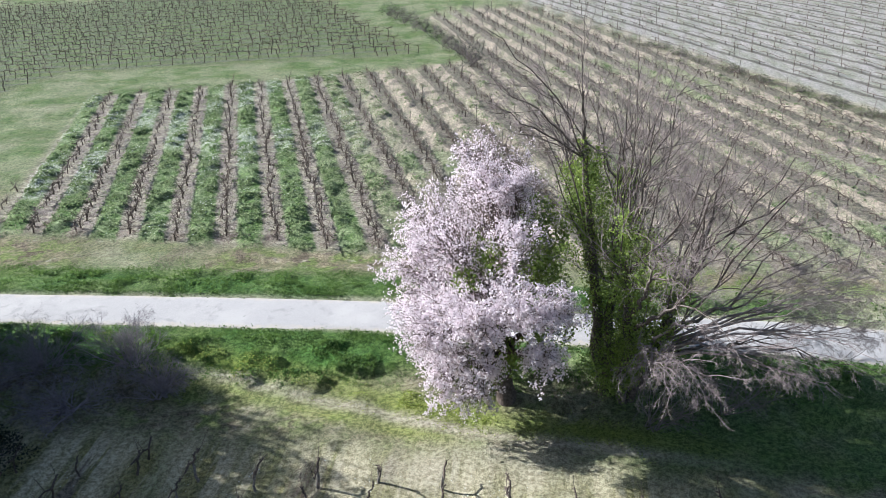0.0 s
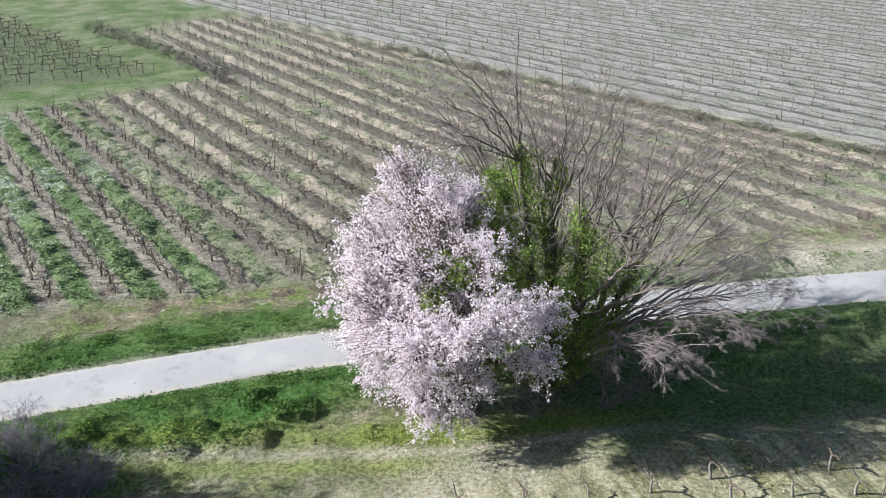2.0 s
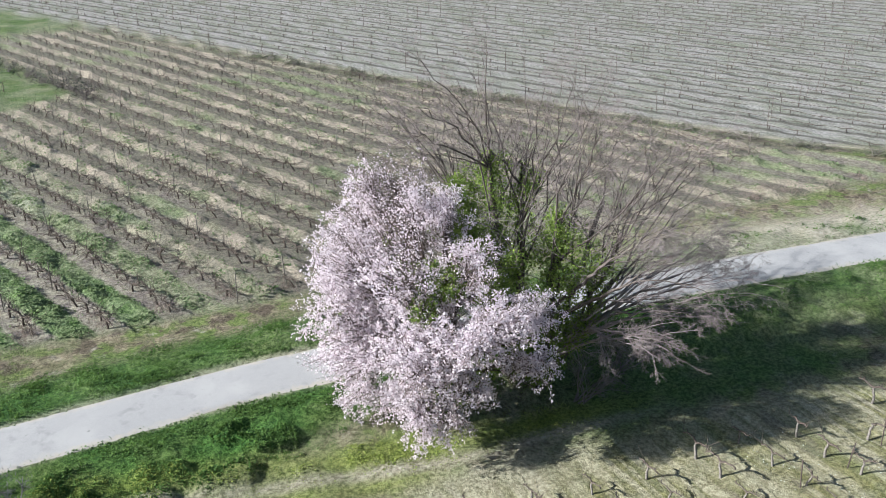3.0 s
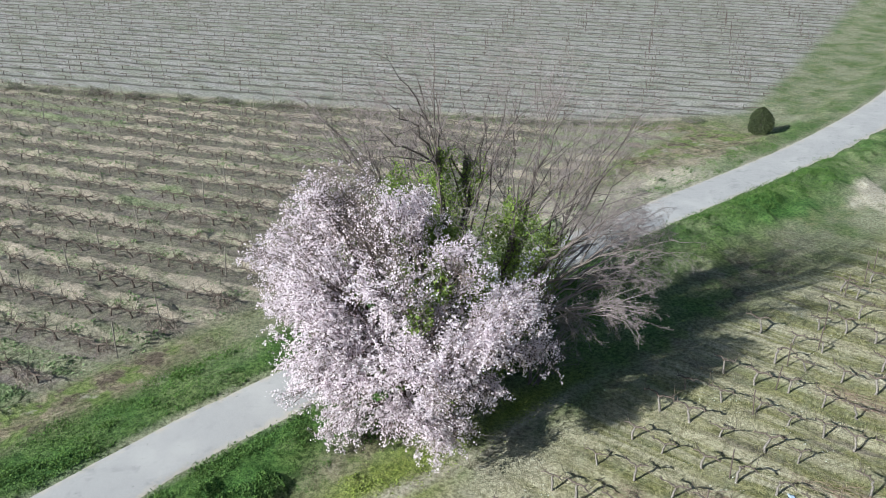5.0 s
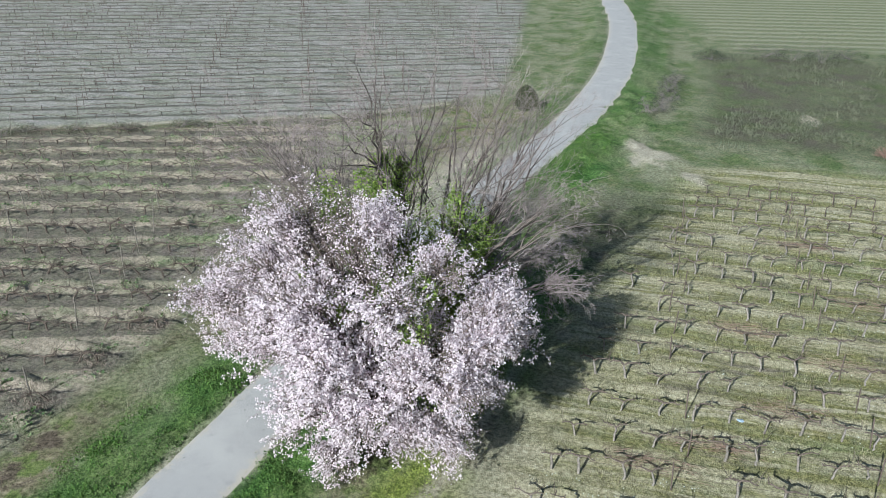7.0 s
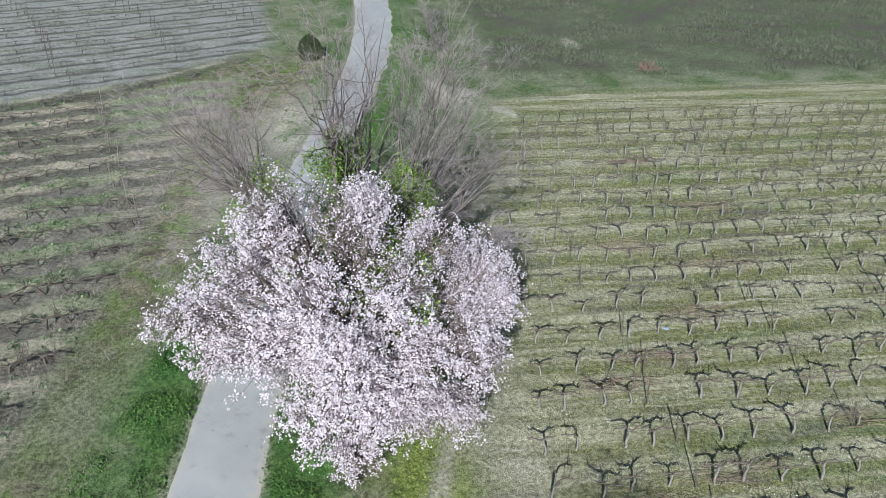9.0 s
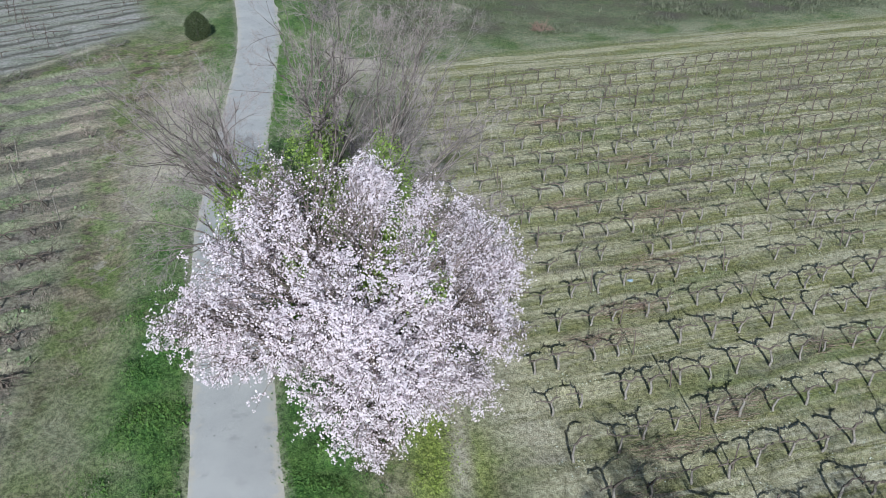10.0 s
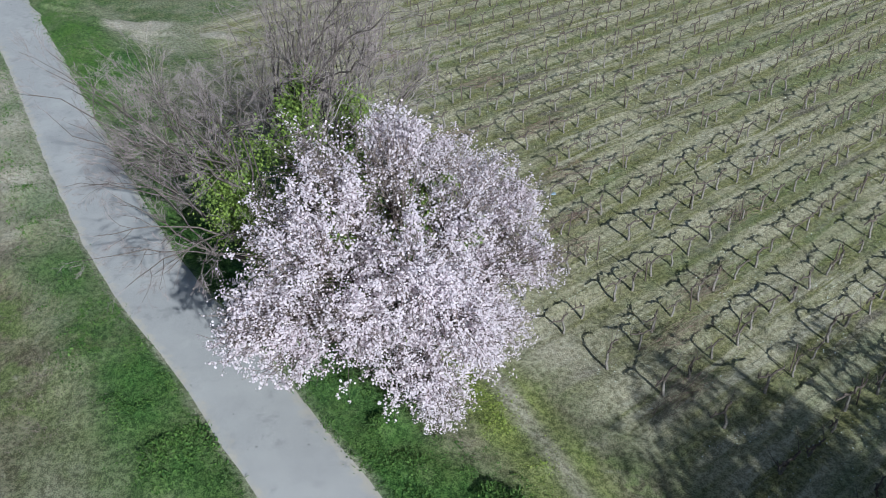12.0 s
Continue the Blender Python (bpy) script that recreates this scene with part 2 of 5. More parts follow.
    # mottled verges: greener, browner and paler patches
    for patch, lo, hi, most, dark, light in (((0.75, 4, 0.6), 0.47, 0.57, 0.85, (0.055, 0.085, 0.02), (0.20, 0.265, 0.075)), ((1.1, 5, 0.65), 0.52, 0.61, 0.9, (0.045, 0.035, 0.026), (0.165, 0.13, 0.10)), ((0.9, 5, 0.7), 0.57, 0.66, 0.7, (0.20, 0.18, 0.145), (0.46, 0.42, 0.35))):
        col = g.mix(g.math("MULTIPLY", dry, g.range(g.noise(*patch, vec=g.shift((len(g.t.nodes), 7.0, 0.0))), lo, hi, 0.0, most)), col, g.mix(tone, dark, light))
    lush = g.math("MULTIPLY", lush, g.range(g.noise(1.3, 4, 0.6), 0.30, 0.48, 0.78, 1.0))
    col = g.mix(lush, col, g.mix(g.range(n_big, 0.35, 0.7), g.mix(tone, (0.02, 0.058, 0.014), (0.09, 0.195, 0.042)), g.mix(tone, (0.038, 0.068, 0.018), (0.17, 0.235, 0.07))))
    col = g.mix(lime, col, g.mix(tone, (0.085, 0.115, 0.02), (0.29, 0.34, 0.075)))
    col = g.mix(fallow, col, g.mix(g.range(n_big, 0.35, 0.65), g.mix(tone, (0.065, 0.058, 0.046), (0.16, 0.14, 0.11)), g.mix(0.35, grass, g.mix(tone, (0.05, 0.05, 0.035), (0.15, 0.14, 0.10)))))
    south = g.mix(g.math("MULTIPLY", dry, 0.75), south, g.mix(g.range(streak, 0.38, 0.6), turf, mown))
    for mask, layer in ((fw, west), (fs, south), (fe, east), (fn, north), (fse, se)):
        col = g.mix(mask, col, layer)
    col = g.mix(g.math("MULTIPLY", bare, g.range(n_fine, 0.25, 0.5, 0.4, 1.0)), col, g.mix(tone, (0.30, 0.26, 0.20), (0.55, 0.50, 0.41)))
    g.colour(col)
    g.bump(g.math("ADD", g.math("MULTIPLY", n_fine, 0.7), g.math("MULTIPLY", n_grain, 0.5)), 0.9, 0.10)
    return g.mat


def road_material():
    g = Nodes("pale_worn_road", 0.9, 0.2)
    side = g.attribute("side")[0]
    fine, mid, big = g.noise(60, 4, 0.7), g.noise(2.2, 5, 0.6), g.noise(0.5, 4)
    col = g.mix(g.range(fine, 0.3, 0.7), (0.25, 0.244, 0.238), (0.365, 0.355, 0.345))
    col = g.mix(g.range(mid, 0.52, 0.72, 0.0, 0.5), col, (0.25, 0.245, 0.24))
    col = g.mix(g.range(big, 0.45, 0.7, 0.0, 0.5), col, (0.39, 0.378, 0.36))
    col = g.mix(g.range(g.noise(1.1, 6, 0.7), 0.56, 0.66, 0.0, 0.45), col, (0.20, 0.197, 0.193))
    col = g.mix(g.range(g.noise(5.5, 3, 0.5), 0.70, 0.74, 0.0, 0.6), col, (0.13, 0.127, 0.123))
    edge = g.range(g.math("ADD", side, g.math("MULTIPLY_ADD", g.noise(3.5, 5, 0.7), 0.9, -0.45)), 0.72, 1.05, 0.0, 0.8)
    col = g.mix(edge, col, g.mix(fine, (0.28, 0.245, 0.195), (0.50, 0.45, 0.375)))
    g.colour(col).bump(g.math("ADD", fine, g.math("MULTIPLY", mid, 2.0)), 0.35, 0.01)
    return g.mat


def bark(name, dark, light, scale=14.0):
    g = Nodes(name, 0.95, 0.1)
    n = g.noise(scale, 5, 0.7)
    g.colour(g.mix(g.range(n, 0.3, 0.7), dark, light)).bump(n, 0.8, 0.02)
    return g.mat


def leafy(name, dark, light, amount=0.3, rough=0.55):
    g = Nodes(name, rough, 0.15)
    col = g.mix(g.island(), dark, light)
    col = g.mix(g.range(g.noise(1.3, 3), 0.3, 0.7, 0.0, 0.45), col, dark)
    g.colour(col).thin(amount, light)
    return g.mat


M_GROUND, M_ROAD = ground_material(), road_material()
M_BARK_DARK = bark("dark_almond_bark", (0.05, 0.038, 0.032), (0.15, 0.12, 0.105))
M_BARK_GREY = bark("grey_brown_bark", (0.058, 0.048, 0.043), (0.165, 0.14, 0.125))
M_TWIG = bark("brown_grey_twig", (0.165, 0.136, 0.13), (0.34, 0.288, 0.277), 5.0)
M_TWIG_ALMOND = bark("brown_almond_twig", (0.10, 0.078, 0.068), (0.24, 0.195, 0.175), 9.0)
M_BRUSH = bark("dull_brown_brushwood", (0.10, 0.085, 0.08), (0.225, 0.195, 0.185), 5.0)
M_SHRUB = bark("violet_grey_twig", (0.13, 0.115, 0.125), (0.27, 0.245, 0.26), 5.0)
M_TWIG_DARK = bark("dark_violet_grey_twig", (0.055, 0.05, 0.055), (0.125, 0.115, 0.122), 5.0)
M_TWIG_PALE = bark("pale_grey_twig", (0.17, 0.15, 0.135), (0.335, 0.30, 0.275), 5.0)
M_VINE = bark("gnarled_vine_bark", (0.042, 0.033, 0.028), (0.14, 0.114, 0.094), 20.0)
M_VINE_PALE = bark("weathered_vine_trunk", (0.09, 0.078, 0.068), (0.25, 0.228, 0.20), 20.0)
M_CANE = bark("reddish_brown_cane", (0.13, 0.085, 0.065), (0.29, 0.20, 0.16), 8.0)
M_POST = bark("weathered_grey_post", (0.085, 0.075, 0.065), (0.20, 0.18, 0.155), 12.0)
M_PETAL = leafy("pale_pink_blossom", (0.60, 0.515, 0.555), (0.84, 0.765, 0.80), 0.46, 0.9)
M_IVY = leafy("green_ivy_leaf", (0.045, 0.075, 0.022), (0.30, 0.40, 0.085), 0.25, 0.5)
# near-black leaf; in the vineyard corner scrub it stands in for shade
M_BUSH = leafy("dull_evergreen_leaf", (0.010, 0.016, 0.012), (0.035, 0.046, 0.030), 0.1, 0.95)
M_SCRUB = leafy("grey_green_scrub", (0.06, 0.07, 0.045), (0.19, 0.19, 0.13), 0.2, 0.8)
M_CYPRESS = leafy("dark_conifer_green", (0.025, 0.036, 0.018), (0.085, 0.10, 0.042), 0.15, 0.9)
M_BLADE = leafy("fresh_grass_blade", (0.024, 0.06, 0.014), (0.14, 0.235, 0.055), 0.28, 0.7)
M_BLADE_DRY = leafy("dry_straw_blade", (0.19, 0.16, 0.105), (0.42, 0.37, 0.265), 0.3, 0.8)
M_WEED = leafy("weed_leaf", (0.05, 0.085, 0.035), (0.26, 0.33, 0.16), 0.3, 0.7)
M_DRY_BROWN = leafy("dry_brown_grass", (0.15, 0.118, 0.098), (0.36, 0.295, 0.245), 0.25, 0.9)
M_BLADE_OLIVE = leafy("yellowing_grass_blade", (0.11, 0.107, 0.042), (0.36, 0.34, 0.155), 0.3, 0.8)
M_BLADE_LIME = leafy("lime_grass_blade", (0.11, 0.15, 0.03), (0.34, 0.40, 0.095), 0.3, 0.7)
M_DAISY = leafy("white_field_flower", (0.45, 0.48, 0.40), (0.75, 0.77, 0.70), 0.2, 0.8)
M_STEEL = bark("rusty_steel_stake", (0.05, 0.04, 0.035), (0.13, 0.10, 0.085), 30.0)
M_BLUE = bark("faded_blue_plastic", (0.16, 0.21, 0.28), (0.28, 0.35, 0.42), 9.0)


# ---- mesh helpers ----
def mesh_of(name, verts, faces, material, uniform=0):
    """A mesh from arrays. uniform: corners of every face, where all are alike."""
    me = bpy.data.meshes.new(name)
    if uniform:
        verts, faces = np.asarray(verts, np.float32), np.asarray(faces, np.int32)
        me.vertices.add(len(verts))
        me.vertices.foreach_set("co", verts.ravel())
        me.loops.add(faces.size)
        me.loops.foreach_set("vertex_index", faces.ravel())
        me.polygons.add(len(faces))
        me.polygons.foreach_set("loop_start", np.arange(0, faces.size, uniform, dtype=np.int32))
        me.update(calc_edges=True)
    else:
        me.from_pydata([tuple(v) for v in verts], [], [tuple(f) for f in faces])
        me.update()
    me.materials.append(material)
    return me


def shaded(me):
    me.polygons.foreach_set("use_smooth", np.ones(len(me.polygons), bool))
    return me


class Tubes:
    """Collects tapering tubes into one mesh."""

    def __init__(self):
        self.lots = {}

    def add(self, points, radii, sides=5):
        self.lots.setdefault((len(points), sides), []).append((np.asarray(points, float), np.asarray(radii, float)))

    def mesh(self, name, material):
        verts, faces, first = [], [], 0
        for (k, sides), lot in self.lots.items():
            p, r = np.stack([a for a, _ in lot]), np.stack([b for _, b in lot])
            t = np.gradient(p, axis=1)
            t /= np.linalg.norm(t, axis=2, keepdims=True) + 1e-9
            ref = np.where(np.abs(t[:, :1, 2:3]) < 0.8, np.array((0.0, 0.0, 1.0)), np.array((1.0, 0.0, 0.0)))
            a = np.cross(t, np.broadcast_to(ref, t.shape))
            a /= np.linalg.norm(a, axis=2, keepdims=True) + 1e-9
            b = np.cross(t, a)
            ang = np.arange(sides) * 2 * math.pi / sides
            ring = p[:, :, None] + r[:, :, None, None] * (np.cos(ang)[:, None] * a[:, :, None] + np.sin(ang)[:, None] * b[:, :, None])
            i, j = np.meshgrid(np.arange(k - 1), np.arange(sides), indexing="ij")
            q = np.stack([i * sides + j, i * sides + (j + 1) % sides, (i + 1) * sides + (j + 1) % sides, (i + 1) * sides + j], -1).reshape(-1, 4)
            verts.append(ring.reshape(-1, 3))
            faces.append((q[None] + (first + np.arange(len(lot)) * k * sides)[:, None, None]).reshape(-1, 4))
            first += len(lot) * k * sides
        return shaded(mesh_of(name, np.vstack(verts), np.vstack(faces), material, 4))


def turns(count, lean=math.pi, gen=rng):
    """Random rotations: any heading, leaning from upright by up to lean."""
    h, l, s = gen.uniform(0, 2 * math.pi, count), gen.uniform(0, 1, count) ** 0.7 * lean, gen.uniform(0, 2 * math.pi, count)
    ch, sh, cl, sl, cs, ss = np.cos(h), np.sin(h), np.cos(l), np.sin(l), np.cos(s), np.sin(s)
    o, e = np.zeros(count), np.ones(count)
    rz = np.stack([ch, -sh, o, sh, ch, o, o, o, e], -1).reshape(-1, 3, 3)
    rx = np.stack([e, o, o, o, cl, -sl, o, sl, cl], -1).reshape(-1, 3, 3)
    rs = np.stack([cs, -ss, o, ss, cs, o, o, o, e], -1).reshape(-1, 3, 3)
    return rz @ rx @ rs


def facing(out, gen, stray=0.75):
    """Rotations that turn z outwards and a little up, each one astray by chance."""
    z = out / np.linalg.norm(out, axis=1)[:, None] + (0, 0, 0.4) + gen.normal(0, stray, out.shape)
    z /= np.linalg.norm(z, axis=1)[:, None]
    x = np.cross(z, gen.normal(0, 1, out.shape))
    x /= np.linalg.norm(x, axis=1)[:, None]
    return np.stack([x, np.cross(z, x), z], -1)


def scatter(name, template, faces, places, rots, sizes, material):
    """Many small copies of one shape of triangles, joined into one mesh."""
    t, f = np.asarray(template, float), np.asarray(faces)
    v = np.einsum("nij,kj->nki", rots, t) * np.asarray(sizes)[:, None, None] + places[:, None]
    idx = f[None] + (np.arange(len(places)) * len(t))[:, None, None]
    return mesh_of(name, v.reshape(-1, 3), idx.reshape(-1, 3), material, 3)


def part(name, me, parent, label=""):
    """Links a mesh as one part under a thing or a part."""
    ob = new(name, me)
    ob.parent = parent
    return tagged(ob, label)


def empty(name, place=(0, 0, 0)):
    ob = new(name)
    ob.location = place
    ob.empty_display_size = 0.3
    return ob


def wiggle(a, b, n, amount, gen, sag=0.0):
    """A crooked line of n points from a to b."""
    a, b = np.asarray(a, float), np.asarray(b, float)
    t = np.linspace(0, 1, n)[:, None]
    off = gen.normal(0, 1, (n, 3)).cumsum(axis=0)
    off -= off[0] + (off[-1] - off[0]) * t
    line = a + (b - a) * t + off * amount * np.linalg.norm(b - a) / n
    line[:, 2] -= (sag * 4 * t * (1 - t))[:, 0]
    return line


# ---- ground ----
def spaced(lo, hi, step, far, grow=1.13):
    mid = list(np.arange(lo, hi + step / 2, step))
    out, d = [hi], step
    while out[-1] < far:
        d *= grow
        out.append(out[-1] + d)
    low, d = [lo], step
    while low[-1] > -far:
        d *= grow
        low.append(low[-1] - d)
    return np.array(low[:0:-1] + mid + out[1:])


def build_ground():
    gx, gy = spaced(-36, 42, 0.24, 1800), spaced(4, 62, 0.24, 1800)
    x, y = (a.ravel() for a in np.meshgrid(gx, gy))
    d = road_offset(x, y)
    fw, fs, fe, fn, fse = west_field(x, y), inside(x, y, S_TURF, 1.0), inside(x, y, E_FIELD, 0.8), north_field(x, y), inside(x, y, SE_FIELD, 2.0)
    z = surface(x, y)
    # heaps of spoil beside the road
    for hx, hy, r, h in ((28.6, 16.9, 1.5, 0.2), (25.6, 14.3, 1.1, 0.12), (30.3, 17.6, 1.0, 0.15)):
        z += h * np.exp(-(((x - hx) ** 2 + (y - hy) ** 2) / r ** 2)) * (0.6 + 0.8 * value_noise(x, y, 0.6, 4))
    lim = 1.16 + np.where(d < 0, 0.12 * soft(x, 4, 12) + 0.5 * soft(x, 24, 50), 0)
    z -= (0.05 + 0.05 * soft(x, 10, 30)) * soft(np.abs(d), lim, lim - 0.3)
    v = np.stack([x, y, z], -1)
    nx, ny = len(gx), len(gy)
    i, j = np.meshgrid(np.arange(nx - 1), np.arange(ny - 1))
    a = (j * nx + i).ravel()
    me = shaded(mesh_of("ground", v, np.stack([a, a + 1, a + nx + 1, a + nx], -1), M_GROUND, 4))
    big, mid = value_noise(x, y, 6.0, 5), value_noise(x, y, 1.7, 6)
    east = soft(x, -6, 10)
    lush = np.maximum(soft(d, 4.3 + 1.6 * mid - 1.5 * soft(x, -3, 4), 2.8 - 0.8 * soft(x, -3, 4)) * (d > 0) * (0.95 - 0.35 * soft(x, 4, 12) * mid) * np.maximum(0.25 + 0.75 * soft(value_noise(x, y, 2.3, 18), 0.25, 0.55), 0.9 * soft(x, 1, -5)), soft(d, -5.0 - 0.8 * mid, -3.6) * (d < 0) * (1 - 0.45 * soft(x, 8, 12) * soft(x, 24, 18)))
    lush = np.where((d < 0) & (x < 9), soft(d, -3.5 - 0.5 * mid - 0.7 * soft(x, -3.5, -6), -2.5 - 0.7 * soft(x, -3.5, -6)) * (1 - 0.35 * soft(big, 0.55, 0.8)), lush) * soft(np.abs(x), 150, 90)
    lush = np.maximum(lush * (1 - 0.45 * soft(x, 22, 34)), 0.55 * soft(big, 0.55, 0.75) * soft(x, 28, 34) * soft(d, -1, -3) * soft(d, -22, -10))
    # dark green also laid under the trees' shadow to deepen it
    lush = np.maximum(lush, 0.9 * soft(x, 1.5, 4) * soft(x, 15, 11) * soft(d, -7.6, -6.4) * soft(d, -1.1, -1.5) * (0.55 + 0.45 * mid))
    # green baulks between the north-western and western vineyards
    gap = (1 - fw) * (1 - fn) * soft(y, 36, 42) * soft(x, 2, -6)
    lush = np.maximum(lush, 0.42 * gap * (0.4 + 0.6 * mid))
    # the grassy track: lime-green growth on both sides of one pale rut
    rut_y = 20.15 - np.where(x < 0, 0.26, 0.12) * (x + 1.5)
    reach = soft(x, -16, -8) * soft(x, 7, 2)
    rut = reach * np.exp(-((y - rut_y) / (0.16 + 0.12 * mid)) ** 2)
    lime = reach * (0.5 + 0.5 * mid) * np.maximum(np.exp(-((y - rut_y - 0.75) / 0.55) ** 2), 0.75 * np.exp(-((y - rut_y + 0.55) / 0.4) ** 2) * soft(x, -1, -3))
    lime = np.maximum(lime, 0.9 * soft(x, 8, 4) * soft(x, -18, -10) * np.exp(-((d + 4.6) / 0.7) ** 2) * soft(mid, 0.3, 0.7) * soft(x, -4, -6))
    dry = soft(d, 2.6, 4.0) * (1 - fw) * soft(x, 41, 34) * soft(big + 0.25 * east, 0.2, 0.55) * (1 - gap)
    dry = np.maximum(dry, (0.35 + 0.6 * mid) * soft(d, -2.6, -3.4) * (1 - fs) * soft(y, 14, 16) * soft(x, 24, 16))
    dry = np.maximum(dry, 0.9 * soft(x, 8, 13) * soft(x, 40, 30) * soft(d, 1.4, 2.6) * soft(d, 9, 6))
    bare = np.maximum(0.8 * rut * (0.5 + 0.7 * mid), 0.7 * soft(np.abs(d), 1.36, 1.12) * (0.3 + value_noise(x, y, 0.8, 15)))
    bare = np.maximum(bare, 0.85 * soft(x, 9, 15) * soft(x, 33, 25) * soft(d, 1.0, 1.4) * soft(d, 6.5, 2.5) * (0.4 + 0.8 * mid))
    dry = np.maximum(dry, 0.9 * np.exp(-((y - 16.5) / 3.2) ** 2) * soft(x, -9, -4) * soft(x, 14, 5) * (0.4 + 0.8 * mid))
    for hx, hy, rx, ry in ((28.6, 16.9, 2.0, 1.5), (25.6, 14.3, 1.6, 0.8), (30.5, 17.6, 1.5, 1.0), (40.5, 7.0, 2.0, 0.7)):
        bare = np.maximum(bare, soft(np.exp(-(((x - hx) / rx) ** 2 + ((y - hy) / ry) ** 2)) * (0.25 + 1.3 * value_noise(x, y, 0.55, 14)), 0.25, 0.75) * 0.8)
    bare = np.maximum(bare, 0.6 * np.exp(-(((x + 0.6) / 2.2) ** 2 + ((y - 18.9) / 1.1) ** 2)) * (0.4 + mid))
    bare = np.maximum(bare, 0.55 * np.exp(-(((x + 2.6) / 2.2) ** 2 + ((y - 18.3) / 0.9) ** 2)) * (0.4 + mid))
    # pale margin along the eastern vineyard
    edge = margin_x(y)
    bare = np.maximum(bare, 0.75 * np.exp(-((x - edge - 0.75) / 0.4) ** 2) * soft(y, 29, 33) * soft(y, 108, 100) * (0.4 + mid))
    fallow = 1.1 * soft(x, 31, 35) * soft(x, 66, 60) * soft(d, -6.5, -9.5) * soft(y, -30, -20) * (0.55 + 0.7 * value_noise(x, y, 4.0, 9))
    fallow = np.maximum(fallow, 0.8 * soft(value_noise(x, y, 3.2, 10), 0.52, 0.7) * soft(d, -4.0, -5.0) * soft(d, -7.5, -6.2) * soft(x, -3, -7))
    fallow = np.maximum(fallow, 0.9 * np.exp(-((x - edge + 0.4) / 0.7) ** 2) * soft(y, 29, 33) * soft(y, 108, 100))
    v_w = W_ACROSS[0] * x + W_ACROSS[1] * y
    green_w = np.clip(soft(v_w, 10, 1) + 0.55 * soft(value_noise(x, y, 5, 11), 0.62, 0.8), 0, 1)
    flowers = soft(value_noise(x, y, 4.5, 12), 0.35, 0.6) * soft(v_w, 12, -2)
    for name, cols in (("fields", (fw, fs, fe, fn)), ("cover", (lush, dry, bare, np.clip(fallow, 0, 1))), ("growth", (green_w, flowers, fse, lime))):
        att = me.attributes.new(name, "FLOAT_COLOR", "POINT")
        att.data.foreach_set("color", np.stack(cols, -1).astype(np.float32).ravel())
    return tagged(new("ground", me), "vineyard soil, grass and weeds over flat farmland", "ground", kind="structure")


def build_road():
    line = ROAD[(ROAD[:, 0] > -300) & (ROAD[:, 0] < 300)]
    t = np.gradient(line, axis=0)
    t /= np.linalg.norm(t, axis=1)[:, None]
    nrm = np.stack([-t[:, 1], t[:, 0]], -1)
    across = np.array((-1.17, -1.04, -0.76, -0.38, 0, 0.38, 0.76, 1.04, 1.17))
    s = np.arange(len(line)) * 0.5
    verts, side = [], []
    for k, a in enumerate(across):
        # the road widens towards the bend, on its southern side
        wide = 1 + 0.08 * soft(line[:, 0], 4, 12) + 0.24 * soft(line[:, 0], 24, 50)
        jit = (value_noise(s, s * 0 + k, 1.3, 21) - 0.5) * 0.28 + 0.04 * a if abs(a) > 1.1 else 0
        p = line + nrm * (a * wide - 1.1 * (wide - 1) + jit)[:, None]
        z = height(line[:, 0], line[:, 1]) + 0.035 * (1 - (a / 1.14) ** 2) + 0.012 - (0.03 if abs(a) > 1.1 else 0)
        verts.append(np.column_stack([p, z]))
        side.append(np.full(len(line), abs(a) / 1.17))
    v = np.concatenate(verts)
    n, m = len(line), len(across)
    i, j = np.meshgrid(np.arange(n - 1), np.arange(m - 1))
    a = (j * n + i).ravel()
    me = shaded(mesh_of("road", v, np.stack([a, a + 1, a + n + 1, a + n], -1), M_ROAD, 4))
    c = np.concatenate(side)
    att = me.attributes.new("side", "FLOAT_COLOR", "POINT")
    att.data.foreach_set("color", np.stack([c, c, c, c], -1).astype(np.float32).ravel())
    return tagged(new("road", me), "pale worn single-lane farm road with dusty edges", "road", kind="structure")


build_ground()
build_road()

# ---- trees ----
FLOWER = [(math.cos(k * 0.4 * math.pi), math.sin(k * 0.4 * math.pi), 0.10 * (k % 2)) for k in range(5)]
FLOWER_F = [(0, 1, 2), (0, 2, 3), (0, 3, 4)]
LEAF = [(0, 0, 0), (0.42, 0.5, 0.12), (0, 1.1, -0.05), (-0.42, 0.5, 0.12)]
LEAF_F = [(0, 1, 2), (0, 2, 3)]


def bez(a, b, c, n):
    t = np.linspace(0, 1, n)[:, None]
    a, b, c = (np.asarray(p, float) for p in (a, b, c))
    return (1 - t) ** 2 * a + 2 * t * (1 - t) * b + t * t * c


